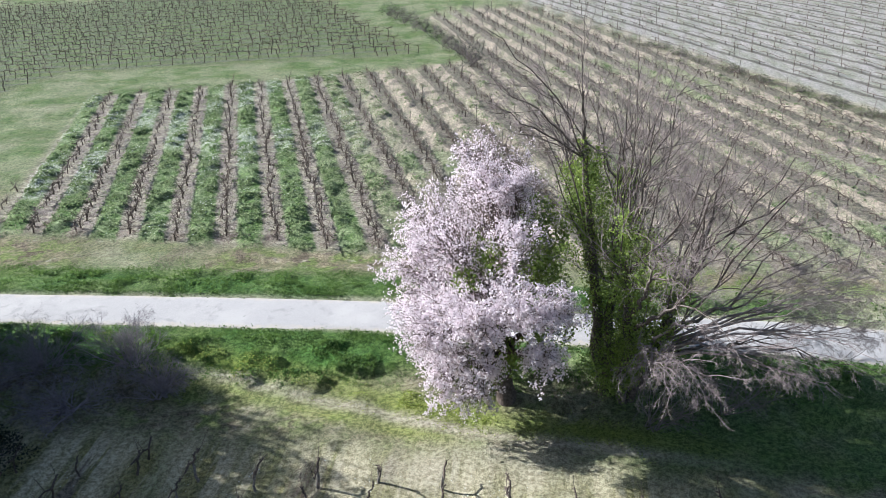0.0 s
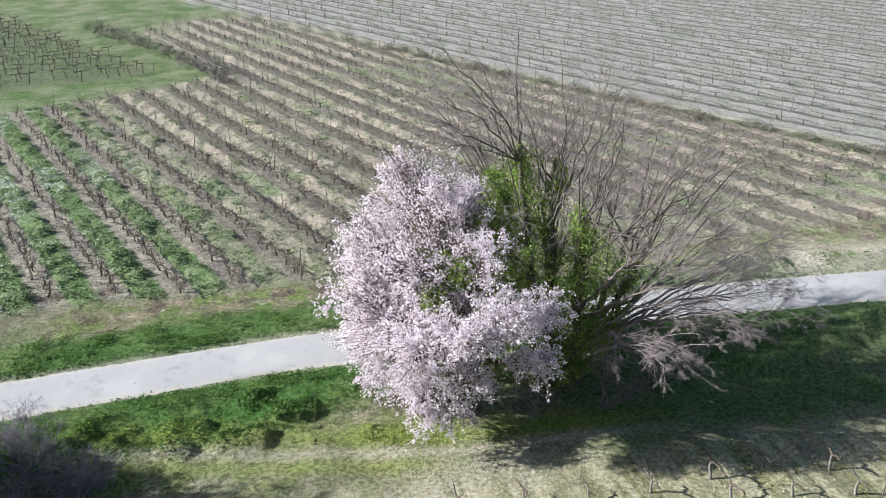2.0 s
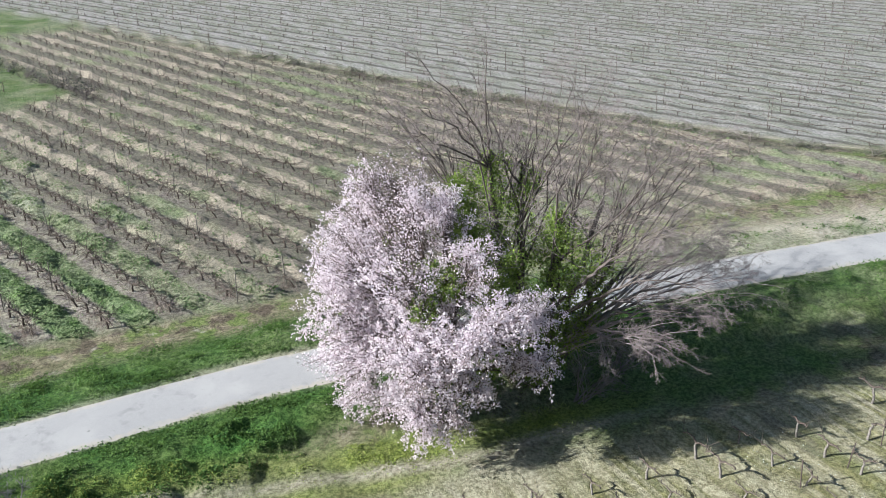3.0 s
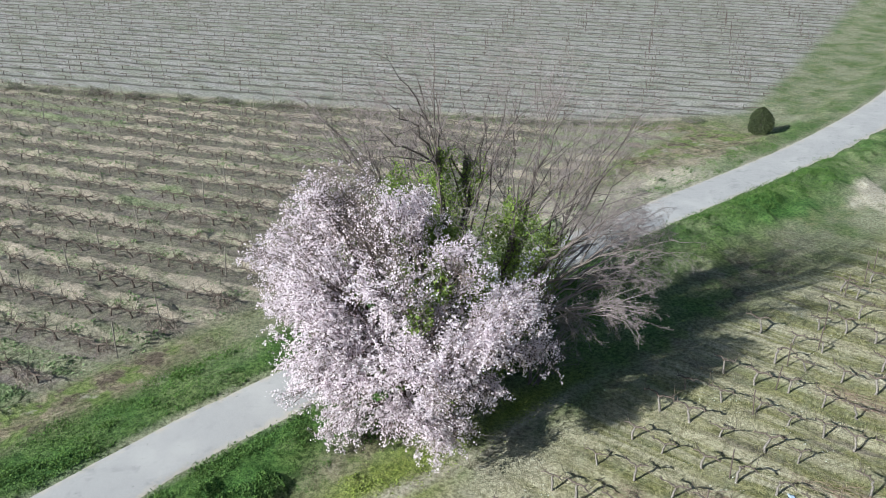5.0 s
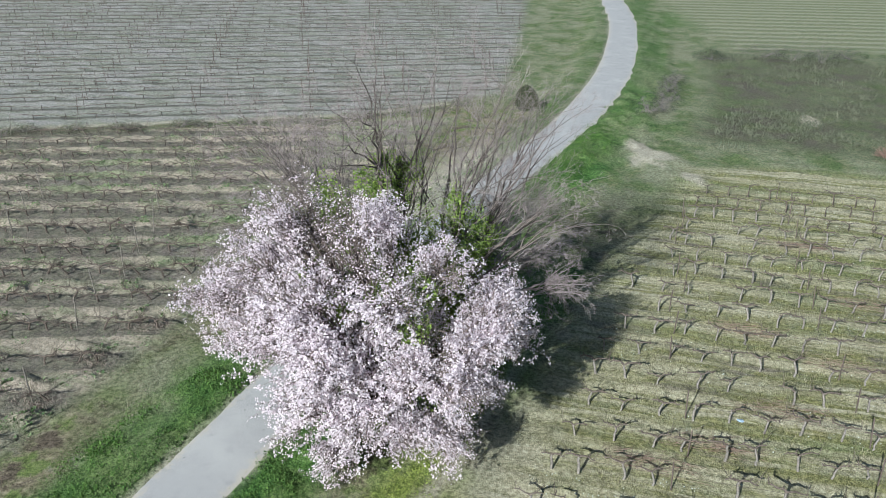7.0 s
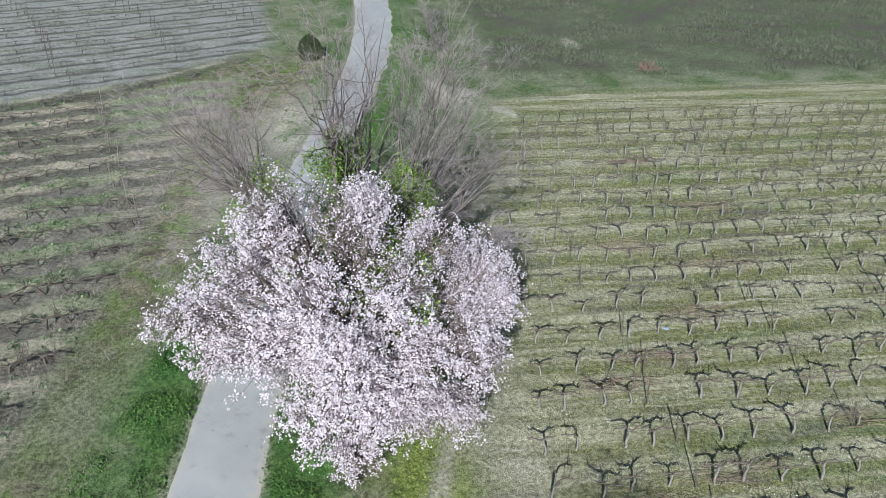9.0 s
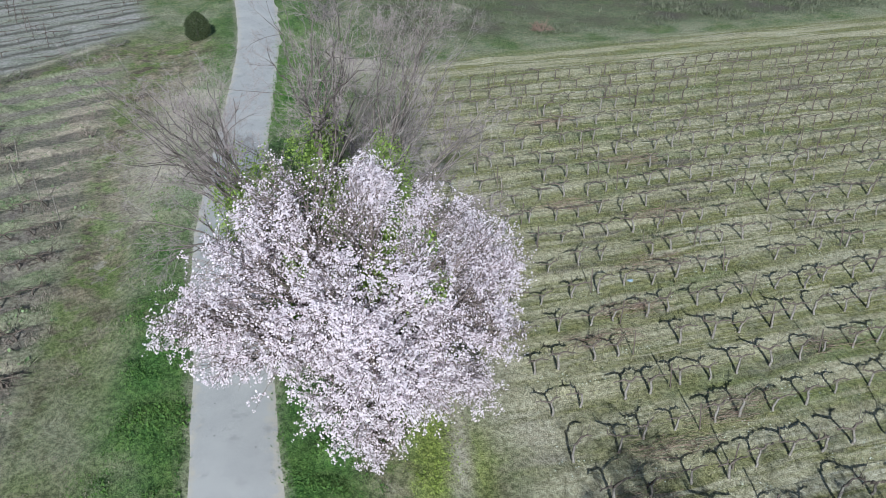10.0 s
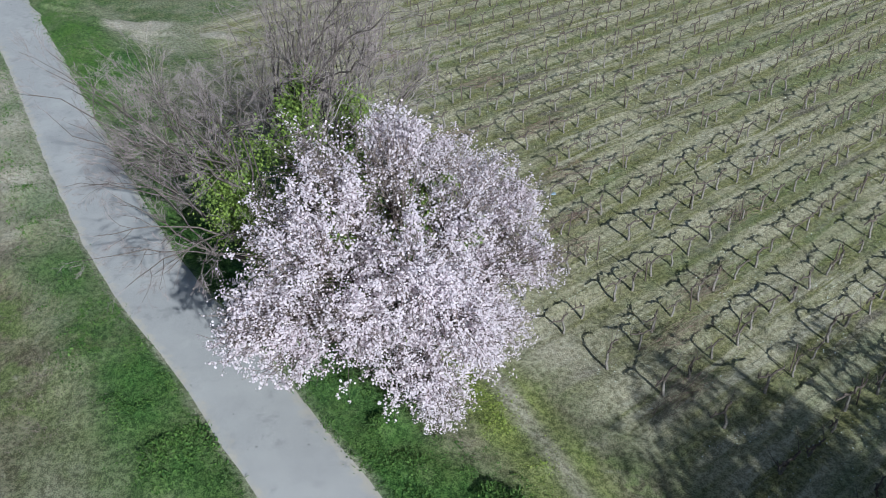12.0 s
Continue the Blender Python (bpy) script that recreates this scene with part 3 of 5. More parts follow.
# the almond's sprays of blossom: middle and size
ALMOND_BASE = np.array((-0.9, 21.7, 0.0))
SPRAYS = [
    (-1.3, 24.2, 6.8, 1.0), (-1.5, 22.8, 6.4, 1.0), (-1.9, 25.5, 5.5, 1.0), (-1.9, 26.5, 4.6, 0.72), (-2.0, 24.6, 7.0, 0.6),
    (-2.8, 24.9, 4.0, 0.95), (-3.1, 23.5, 5.2, 1.0), (-3.9, 22.9, 3.9, 0.9), (-3.5, 23.4, 2.4, 0.95), (-3.4, 22.8, 1.1, 0.6), (-3.6, 21.9, 2.7, 0.75),
    (-2.4, 21.6, 5.2, 0.95), (-2.7, 20.9, 3.4, 0.9), (-2.1, 19.8, 3.9, 0.85), (-0.7, 20.8, 5.5, 0.8), (-2.9, 21.2, 1.8, 0.6),
    (-0.7, 19.3, 4.6, 0.8), (0.35, 19.4, 4.4, 0.72), (0.15, 18.8, 3.3, 0.5), (-1.5, 19.6, 2.7, 0.65),
    (-0.7, 22.2, 6.7, 0.65), (-0.6, 24.7, 5.4, 0.85), (-1.1, 25.9, 4.1, 0.7), (-2.3, 26.2, 3.6, 0.6), (-2.6, 20.3, 1.7, 0.68), (-2.3, 22.5, 3.4, 0.85), (-1.5, 23.6, 4.9, 0.85), (-1.4, 21.0, 3.9, 0.8), (-2.2, 24.0, 2.9, 0.7), (-1.8, 20.0, 1.4, 0.5), (-2.3, 27.0, 4.5, 0.5), (-3.0, 19.7, 3.6, 0.62), (-1.6, 18.9, 4.3, 0.55),
]


# openings in the blossom, through which limbs and ivy show
GAPS = [(-2.6, 25.0, 6.1, 0.30), (-3.3, 24.2, 5.5, 0.30), (-2.9, 22.7, 6.4, 0.36), (-1.4, 24.5, 6.4, 0.45), (-2.2, 23.4, 5.9, 0.5), (-3.6, 22.2, 4.7, 0.32), (-2.6, 20.3, 5.2, 0.5), (-3.4, 20.9, 4.4, 0.3), (-1.3, 20.4, 5.7, 0.55),
        (-1.5, 21.7, 6.3, 0.4), (-0.7, 23.3, 7.0, 0.4), (-0.2, 20.2, 5.6, 0.6), (0.2, 21.2, 5.8, 0.6), (0.3, 22.6, 6.6, 0.6), (-3.0, 22.0, 2.0, 0.35), (-2.0, 20.5, 2.6, 0.4), (-0.6, 19.2, 3.4, 0.4), (0.3, 20.3, 3.2, 0.6), (-1.6, 20.4, 4.7, 0.4)]


def almond_tree():
    gen = np.random.default_rng(11)
    tree = tagged(empty("almond_tree", ALMOND_BASE), "spreading almond tree in full pale pink blossom, ivy among its limbs", "tree")
    base = ALMOND_BASE
    fork = np.array((-1.1, 22.0, 1.5))
    trunk = Tubes()
    trunk.add(wiggle(base + (0, 0, -0.3), fork, 7, 0.12, gen) - base, np.linspace(0.36, 0.24, 7), 10)
    part("trunk", trunk.mesh("trunk", M_BARK_DARK), tree, "dark rough almond trunk")
    twigs, spots, aims = Tubes(), [], []
    for cx, cy, cz, r in SPRAYS:
        c, r = np.array((cx, cy, cz)), r * 1.07
        limb = Tubes()
        mid = fork + (c - fork) * 0.45 + np.array((0, 0, 0.5 + 0.1 * (cz - 2)))
        line = bez(fork + gen.normal(0, 0.08, 3), mid, c, 10)
        line[1:-1] += gen.normal(0, 0.06, (8, 3))
        limb.add(line - base, np.linspace(0.13, 0.035, 10), 6)
        part("limb", limb.mesh("limb", M_BARK_DARK), tree)
        count = int(44 * r * r + 18)
        for k in range(count):
            start = line[gen.integers(5, 10)] + gen.normal(0, 0.05, 3)
            way = gen.normal(0, 1, 3)
            way /= np.linalg.norm(way)
            out = c - fork
            way = way + 0.35 * out / np.linalg.norm(out) + np.array((0, 0, 0.12))
            end = c + way / np.linalg.norm(way) * r * gen.uniform(0.72, 1.16)
            if end[2] < 0.35:
                end[2] = 0.35
            sub = wiggle(start, end, 6, 0.10, gen, -0.1)
            twigs.add(sub - base, np.linspace(0.018, 0.006, 6), 3)
            for q in range(gen.integers(5, 8)):
                j = gen.integers(2, 6)
                s = sub[j]
                w = gen.normal(0, 1, 3) * np.array((1, 1, 0.7)) + 0.8 * (sub[-1] - sub[0])
                w /= np.linalg.norm(w)
                e = s + w * gen.uniform(0.18, 0.5) * (0.7 + 0.4 * r)
                e[2] = max(e[2], 0.2)
                tw = wiggle(s, e, 4, 0.12, gen)
                twigs.add(tw - base, np.linspace(0.007, 0.003, 4), 3)
                m = gen.integers(4, 7)
                t = gen.uniform(0.05, 1.05, m)[:, None]
                knots = s + (e - s) * t + gen.normal(0, 0.04, (m, 3))
                spots.append(np.repeat(knots, 4, axis=0) + gen.normal(0, 0.034, (4 * m, 3)))
    spots = np.vstack(spots)
    # sprays stand apart, with shade between them
    lumps = value_noise(spots[:, 0] + 0.7 * spots[:, 2], spots[:, 1] - 0.5 * spots[:, 2], 0.45, 19)
    lobes = value_noise(spots[:, 0] + 0.4 * spots[:, 2], spots[:, 1] - 0.3 * spots[:, 2], 1.0, 27)
    keep = (lobes > 0.25) | (gen.uniform(0, 1, len(spots)) < 0.3)
    keep &= (lumps > 0.36) | (gen.uniform(0, 1, len(spots)) < 0.32)
    for x, y, z, r in GAPS:
        away = np.linalg.norm(spots - (x, y, z), axis=1) + 0.16 * (value_noise(spots[:, 0] * 3, spots[:, 1] * 3 + spots[:, 2] * 2, 1.0, 17) - 0.5)
        keep &= (away > r) | (gen.uniform(0, 1, len(spots)) < 0.10)
    spots = spots[keep]
    tagged(part("twiggage", twigs.mesh("twiggage", M_TWIG_ALMOND), tree, "fine dark twigs through the blossom"), kind="stuff")
    me = scatter("blossom", FLOWER, FLOWER_F, spots - base, facing(spots - (-1.4, 22.4, 2.8), gen, 0.95), gen.uniform(0.018, 0.029, len(spots)), M_PETAL)
    tagged(part("blossom", me, tree, "clouds of pale pink almond flowers"), kind="stuff")
    ivy = []
    for (x, y, z), r, n in (((-0.2, 21.9, 5.0), 0.75, 900), ((-0.1, 22.6, 6.0), 0.6, 700), ((0.2, 21.4, 4.2), 0.8, 900), ((-1.2, 22.2, 3.6), 0.9, 1000),
                            ((-1.5, 22.0, 5.0), 0.6, 500), ((-0.6, 21.0, 2.6), 0.9, 900), ((-1.2, 22.0, 1.5), 0.7, 700), ((0.4, 20.6, 3.4), 0.7, 600), ((-1.8, 20.8, 1.6), 0.8, 400),
                            ((-1.4, 24.1, 5.4), 0.45, 330), ((-2.0, 23.2, 4.8), 0.5, 380), ((-2.1, 21.0, 4.6), 0.45, 300), ((-1.2, 21.1, 5.2), 0.5, 450), ((-0.1, 20.8, 5.0), 0.6, 800), ((0.2, 22.0, 5.6), 0.6, 700), ((-0.4, 23.2, 6.0), 0.4, 250)):
        g = gen.normal(0, 1, (n, 3))
        g *= (r * gen.uniform(0.3, 1, n) ** 0.5 / np.linalg.norm(g, axis=1))[:, None]
        ivy.append(np.array((x, y, z)) + g * (1, 1, 1.1))
    ivy = np.vstack(ivy)
    tagged(part("ivy", scatter("ivy", LEAF, LEAF_F, ivy - base, turns(len(ivy), 2.2, gen), gen.uniform(0.06, 0.12, len(ivy)), M_IVY), tree, "dark glossy ivy climbing inside the crown"), kind="stuff")
    print("almond flowers", len(spots))
    return tree


def grow(out, start, way, length, radius, level, gen, lift, spread, counts):
    """A branch with side branches, thinner at every level."""
    n = (8, 5, 3, 2)[min(level, 3)]
    p, d = np.array(start, float), np.array(way, float)
    d /= np.linalg.norm(d)
    line = [p]
    for k in range(n - 1):
        d = d + gen.normal(0, 0.115, 3) + np.array((0, 0, lift))
        d /= np.linalg.norm(d)
        p = p + d * length / (n - 1)
        line.append(p)
    line = np.array(line)
    out[min(level, 2)].add(line, np.linspace(radius, max(radius * 0.28, 0.002), n), (7, 5, 3, 3)[min(level, 3)])
    if level >= len(counts):
        return
    for k in range(counts[level]):
        t = gen.uniform(0.22, 0.98)
        i = min(int(t * (n - 1)), n - 2)
        s = line[i] + (line[i + 1] - line[i]) * (t * (n - 1) - i)
        axis = line[i + 1] - line[i]
        axis /= np.linalg.norm(axis)
        side = gen.normal(0, 1, 3)
        side -= axis * side.dot(axis)
        side /= np.linalg.norm(side)
        turn = spread * (1.0 + 0.22 * min(level, 2))
        w = axis * math.cos(turn) + side * math.sin(turn) * gen.uniform(0.6, 1.3)
        grow(out, s, w, length * gen.uniform(0.34, 0.58) * (1.15 - 0.5 * t), max(radius * 0.5 * (1 - 0.5 * t), 0.003), level + 1, gen, lift, spread, counts)


BARE_BASE = np.array((2.3, 22.4, 0.0))


def aside(axis, angle, gen):
    """A way that leaves the axis by an angle, to any side."""
    axis = axis / np.linalg.norm(axis)
    side = gen.normal(0, 1, 3)
    side -= axis * side.dot(axis)
    side /= np.linalg.norm(side)
    return axis * math.cos(angle) + side * math.sin(angle)


def forked(lines, start, way, length, radius, level, gen, lift, counts):
    """Side branches that fork again and again; lines[0] takes the boughs, lines[1] the twigs."""
    n = (6, 5, 4, 2)[min(level, 3)]
    d, p, line = np.array(way, float), np.array(start, float), [np.array(start, float)]
    for k in range(n - 1):
        d = d / np.linalg.norm(d) + gen.normal(0, 0.13, 3) + np.array((0, 0, lift))
        p = p + d / np.linalg.norm(d) * length / (n - 1)
        line.append(p)
    line = np.array(line)
    lines[0 if level == 0 else 1].add(line, np.linspace(radius, max(radius * 0.4, 0.0018), n), (5, 4, 3, 3)[min(level, 3)])
    if level >= len(counts):
        return
    for k in range(counts[level]):
        t = 0.25 + 0.75 * (k + gen.uniform(0.1, 0.9)) / counts[level]
        i = min(int(t * (n - 1)), n - 2)
        s = line[i] + (line[i + 1] - line[i]) * (t * (n - 1) - i)
        w = aside(line[i + 1] - line[i], gen.uniform(0.35, 0.85), gen)
        forked(lines, s, w, length * gen.uniform(0.40, 0.62) * (1.2 - 0.5 * t), max(radius * 0.55 * (1.15 - 0.5 * t), 0.0022), level + 1, gen, lift, counts)


def crown(owner, starts, aim, count, spread, thick, gen, wood, fine, lift=0.02, counts=(4, 5, 3), sag=0.0):
    """Long boughs from one place towards an aim, each ending in fine twigs."""
    twigs = Tubes()
    starts, aim = np.asarray(starts, float), np.asarray(aim, float)
    for k in range(count):
        start = starts[gen.integers(len(starts))]
        end = aim + gen.normal(0, 1, 3) * np.asarray(spread) * 1.7
        reach = np.linalg.norm(end - start)
        line = bez(start, start + (end - start) * 0.5 + np.array((0, 0, 0.12 * reach - sag)) + gen.normal(0, 0.05 * reach, 3), end, 9)
        line[1:] += gen.normal(0, 0.012 * reach, (8, 3))
        bough = Tubes()
        r = thick * gen.uniform(0.75, 1.2)
        bough.add(line - BARE_BASE, np.linspace(r, 0.006, 9), 6)
        for j in range(5):
            i = int(gen.integers(2, 8))
            w = aside(line[i + 1] - line[i], gen.uniform(0.45, 1.0), gen)
            forked((bough, twigs), line[i] - BARE_BASE, w, reach * gen.uniform(0.22, 0.42) * (1.25 - 0.09 * i), r * (0.55 - 0.045 * i), 0, gen, lift, counts)
        forked((bough, twigs), line[8] - BARE_BASE, line[8] - line[7], 0.5, 0.006, 1, gen, lift, counts)
        part("branch", bough.mesh("branch", wood), owner)
    tagged(part("twiggage", twigs.mesh("twiggage", fine), owner, "fine pinkish-brown leafless twigs"), kind="stuff")


def bare_tree():
    gen = np.random.default_rng(23)
    tree = tagged(empty("bare_tree", BARE_BASE), "leafless many-stemmed tree with ivy up its main stems", "tree")
    spots = []

    def ivied(line, lo, hi, wide, n):
        """Leaves round a stem from lo to hi of its length, in ragged tufts."""
        t = gen.uniform(lo, hi, n)
        i = np.minimum((t * 11).astype(int), 10)
        f = (t * 11 - i)[:, None]
        a = gen.uniform(0, 2 * math.pi, n)
        lump = 0.12 + 1.6 * value_noise(a * 1.4 + line[0, 0] * 7, t * 14 + line[0, 1], 1.0, 61) ** 1.5
        w = wide * gen.uniform(0.1, 1.0, n) ** 0.6 * lump * (1.1 - 0.55 * (t - lo) / (hi - lo))
        spots.append(line[i] + (line[i + 1] - line[i]) * f + np.stack([np.cos(a) * w, np.sin(a) * w, 0 * a], -1) + gen.normal(0, 0.04, (n, 3)))

    # each stem: foot, bend, top, thickness, ivy from, ivy to, its width; then boughs: aim, how many, spread
    stems = [
        ((2.0, 22.8, 0), (1.6, 23.1, 4.4), (1.15, 23.1, 8.1), 0.19, 0.25, 1.0, 0.52, 3000, (((0.1, 23.3, 10.3), 5, (0.6, 0.6, 0.3)), ((-0.9, 23.8, 9.4), 3, (0.4, 0.5, 0.4)))),
        ((2.2, 22.5, 0), (2.1, 22.9, 3.6), (2.25, 22.9, 7.6), 0.18, 0.2, 1.0, 0.48, 2600, (((1.7, 22.5, 10.5), 4, (0.6, 0.6, 0.3)), ((2.9, 22.4, 10.2), 4, (0.5, 0.6, 0.3)))),
        ((2.6, 22.0, 0), (2.5, 21.4, 3.4), (2.35, 21.2, 6.6), 0.18, 0.2, 1.0, 0.48, 2600, (((2.3, 20.9, 10.0), 4, (0.5, 0.5, 0.3)), ((3.2, 19.6, 9.2), 3, (0.4, 0.4, 0.4)))),
        ((2.8, 22.1, 0), (3.6, 21.2, 3.0), (4.1, 20.4, 5.9), 0.15, 0.0, 0.85, 0.26, 1500, (((5.2, 20.0, 8.9), 4, (0.6, 0.5, 0.4)), ((6.1, 19.9, 8.0), 2, (0.5, 0.5, 0.5)), ((4.4, 19.2, 8.8), 2, (0.4, 0.4, 0.4)))),
        ((2.9, 22.4, 0), (3.8, 22.4, 3.0), (4.7, 22.1, 6.2), 0.14, 0.0, 0.75, 0.26, 1300, (((5.4, 22.3, 9.0), 3, (0.7, 0.6, 0.4)), ((6.1, 22.0, 7.6), 2, (0.5, 0.5, 0.4)))),
        ((2.1, 23.1, 0), (1.7, 24.3, 2.8), (1.2, 25.0, 6.1), 0.15, 0.2, 1.0, 0.55, 3000, (((0.1, 26.4, 8.6), 4, (0.6, 0.5, 0.4)), ((-0.6, 25.8, 8.4), 3, (0.4, 0.5, 0.4)), ((1.2, 27.0, 8.0), 3, (0.5, 0.4, 0.4)))),
        ((2.4, 23.2, 0), (2.8, 24.4, 3.0), (2.9, 25.2, 5.6), 0.13, 0.0, 0.8, 0.32, 1800, (((3.0, 27.2, 8.0), 5, (0.7, 0.5, 0.5)), ((4.6, 26.6, 7.4), 4, (0.5, 0.5, 0.4)))),
    ]
    for foot, bend, top, r, lo, hi, wide, leaves, fans in stems:
        line = bez(foot, bend, top, 12)
        line[1:-1] += gen.normal(0, 0.05, (10, 3))
        trunk = Tubes()
        trunk.add(line - BARE_BASE, np.linspace(r, r * 0.42, 12), 8)
        stem = part("stem", trunk.mesh("stem", M_BARK_GREY), tree)
        for aim, count, spread in fans:
            crown(stem, line[5:12], aim, count, spread, 0.033, gen, M_BARK_GREY, M_TWIG)
        ivied(line, lo, hi, wide, leaves)
    # long limbs reaching out over the road, the vines and the bank
    for foot, bend, aim, count, spread in (((3.0, 22.2, 1.8), (4.6, 21.9, 2.0), (8.2, 21.2, 3.8), 4, (0.5, 0.7, 0.4)), ((2.9, 22.0, 2.4), (4.4, 21.6, 3.2), (8.4, 21.9, 5.4), 3, (0.5, 0.6, 0.4)),
                                           ((2.6, 21.4, 3.4), (2.8, 20.0, 5.0), (2.8, 18.0, 7.1), 4, (0.4, 0.4, 0.5)), ((2.7, 21.4, 3.0), (3.2, 19.8, 4.4), (3.9, 17.9, 6.0), 3, (0.5, 0.4, 0.5)),
                                           ((2.4, 23.4, 2.2), (3.0, 24.8, 2.8), (4.0, 27.6, 4.4), 4, (0.6, 0.5, 0.5)), ((2.4, 23.6, 2.8), (3.4, 24.8, 3.6), (5.8, 27.2, 5.8), 4, (0.6, 0.5, 0.5)),
                                           ((2.0, 23.6, 3.4), (1.2, 25.0, 4.4), (0.6, 27.6, 6.2), 3, (0.5, 0.4, 0.5))):
        line = bez(foot, bend, np.asarray(bend) + (np.asarray(aim) - np.asarray(bend)) * 0.25, 10)
        line[1:-1] += gen.normal(0, 0.05, (8, 3))
        limb = Tubes()
        limb.add(line - BARE_BASE, np.linspace(0.07, 0.036, 10), 6)
        ob = part("limb", limb.mesh("limb", M_BARK_GREY), tree)
        crown(ob, line[-3:], aim, count, spread, 0.026, gen, M_BARK_GREY, M_TWIG, 0.0)
    # brush drooping from low limbs over the bank
    for tip in ((2.5, 17.5, 3.4), (3.6, 17.4, 3.4), (5.0, 17.3, 3.3), (6.6, 18.1, 3.8), (8.0, 18.5, 4.2), (7.4, 20.0, 4.4), (4.4, 18.6, 4.2), (8.6, 20.8, 4.2), (3.1, 18.8, 2.8), (6.0, 19.4, 3.2), (7.0, 18.9, 3.0), (9.0, 19.6, 3.6), (8.8, 20.4, 4.8), (7.6, 19.0, 5.0), (6.4, 20.2, 4.6)):
        foot = np.array((3.0, 21.3, 2.0)) + gen.normal(0, 0.2, 3)
        line = bez(foot, foot * 0.6 + np.asarray(tip) * 0.4 + (0, 0, 1.0), foot * 0.35 + np.asarray(tip) * 0.65 + (0, 0, 0.5), 8)
        line[1:-1] += gen.normal(0, 0.06, (6, 3))
        limb = Tubes()
        limb.add(line - BARE_BASE, np.linspace(0.05, 0.026, 8), 5)
        ob = part("limb", limb.mesh("limb", M_TWIG), tree)
        crown(ob, line[-3:], np.asarray(tip) + (-0.2, 0.3, 0.3), 4, (0.26, 0.26, 0.2), 0.016, gen, M_TWIG, M_TWIG, -0.04, (5, 5, 3), 0.0)
    # grey dead twigs hanging about the ivied stems
    for foot, aim, count, spread in (((2.5, 21.6, 4.2), (2.5, 20.2, 4.4), 6, (0.6, 0.3, 0.8)), ((3.3, 21.4, 3.4), (3.7, 20.0, 3.6), 6, (0.6, 0.3, 0.8)), ((2.0, 22.6, 5.6), (1.9, 21.4, 6.2), 5, (0.5, 0.4, 0.6)), ((3.4, 21.6, 2.0), (4.4, 20.4, 2.2), 5, (0.6, 0.4, 0.4))):
        start = np.array(foot) + gen.normal(0, 0.1, (4, 3)) * (1, 1, 4)
        crown(tree, start, aim, count, spread, 0.016, gen, M_TWIG_PALE, M_TWIG_PALE, -0.05, (4, 4, 3))
    # clumps of ivy about the stems' feet and forks: middle, size
    for x, y, z, r in ((1.45, 23.2, 6.9, 0.42), (2.2, 22.9, 6.6, 0.42), (2.5, 21.3, 5.7, 0.45), (1.6, 23.2, 5.2, 0.5), (2.7, 21.6, 4.2, 0.55), (3.8, 20.8, 4.4, 0.4), (1.3, 24.9, 5.7, 0.5),
                       (2.1, 22.6, 3.4, 0.6), (3.4, 21.2, 2.6, 0.5), (2.3, 21.6, 1.4, 0.9), (3.6, 22.8, 1.4, 0.7), (2.3, 24.0, 3.6, 0.6), (2.6, 22.3, 1.2, 1.1), (2.8, 21.6, 3.0, 0.5), (2.9, 23.6, 2.2, 0.7),
                       (2.4, 22.0, 5.0, 0.45), (1.0, 24.4, 5.2, 0.45), (1.1, 25.4, 5.2, 0.6), (1.4, 25.1, 6.2, 0.7), (1.9, 25.2, 5.6, 0.6), (2.1, 25.2, 4.4, 0.45), (0.9, 24.6, 6.6, 0.5), (2.0, 24.6, 4.6, 0.6), (2.3, 22.6, 7.2, 0.4), (1.5, 23.0, 7.7, 0.36), (2.3, 21.2, 6.4, 0.42), (1.9, 23.4, 5.9, 0.5), (2.6, 20.9, 5.8, 0.5), (3.0, 20.7, 5.0, 0.6), (3.4, 20.8, 3.8, 0.6), (2.4, 20.9, 4.6, 0.55), (3.7, 20.5, 5.0, 0.4), (2.8, 20.9, 2.8, 0.65), (1.3, 23.6, 7.2, 0.4), (2.8, 22.2, 5.4, 0.45), (3.0, 24.0, 1.4, 0.6), (0.7, 20.9, 5.6, 0.35)):
        n = int(2600 * r * r)
        g = gen.normal(0, 1, (n, 3))
        g /= np.linalg.norm(g, axis=1)[:, None]
        lump = 0.35 + 1.2 * value_noise(g[:, 0] * 2.6 + x, g[:, 1] * 2.6 + g[:, 2] * 2.1 + z, 1.0, 62)
        spots.append(np.array((x, y, z)) + g * (r * gen.uniform(0.25, 1, n) ** 0.5 * lump)[:, None] * (1, 1, 1.2))
    spots = np.vstack(spots)
    spots[:, 2] = np.maximum(spots[:, 2], 0.1)
    tagged(part("ivy", scatter("ivy", LEAF, LEAF_F, spots - BARE_BASE, turns(len(spots), 1.6, gen), gen.uniform(0.04, 0.085, len(spots)), M_IVY), tree, "thick green ivy round the stems"), kind="stuff")
    return tree


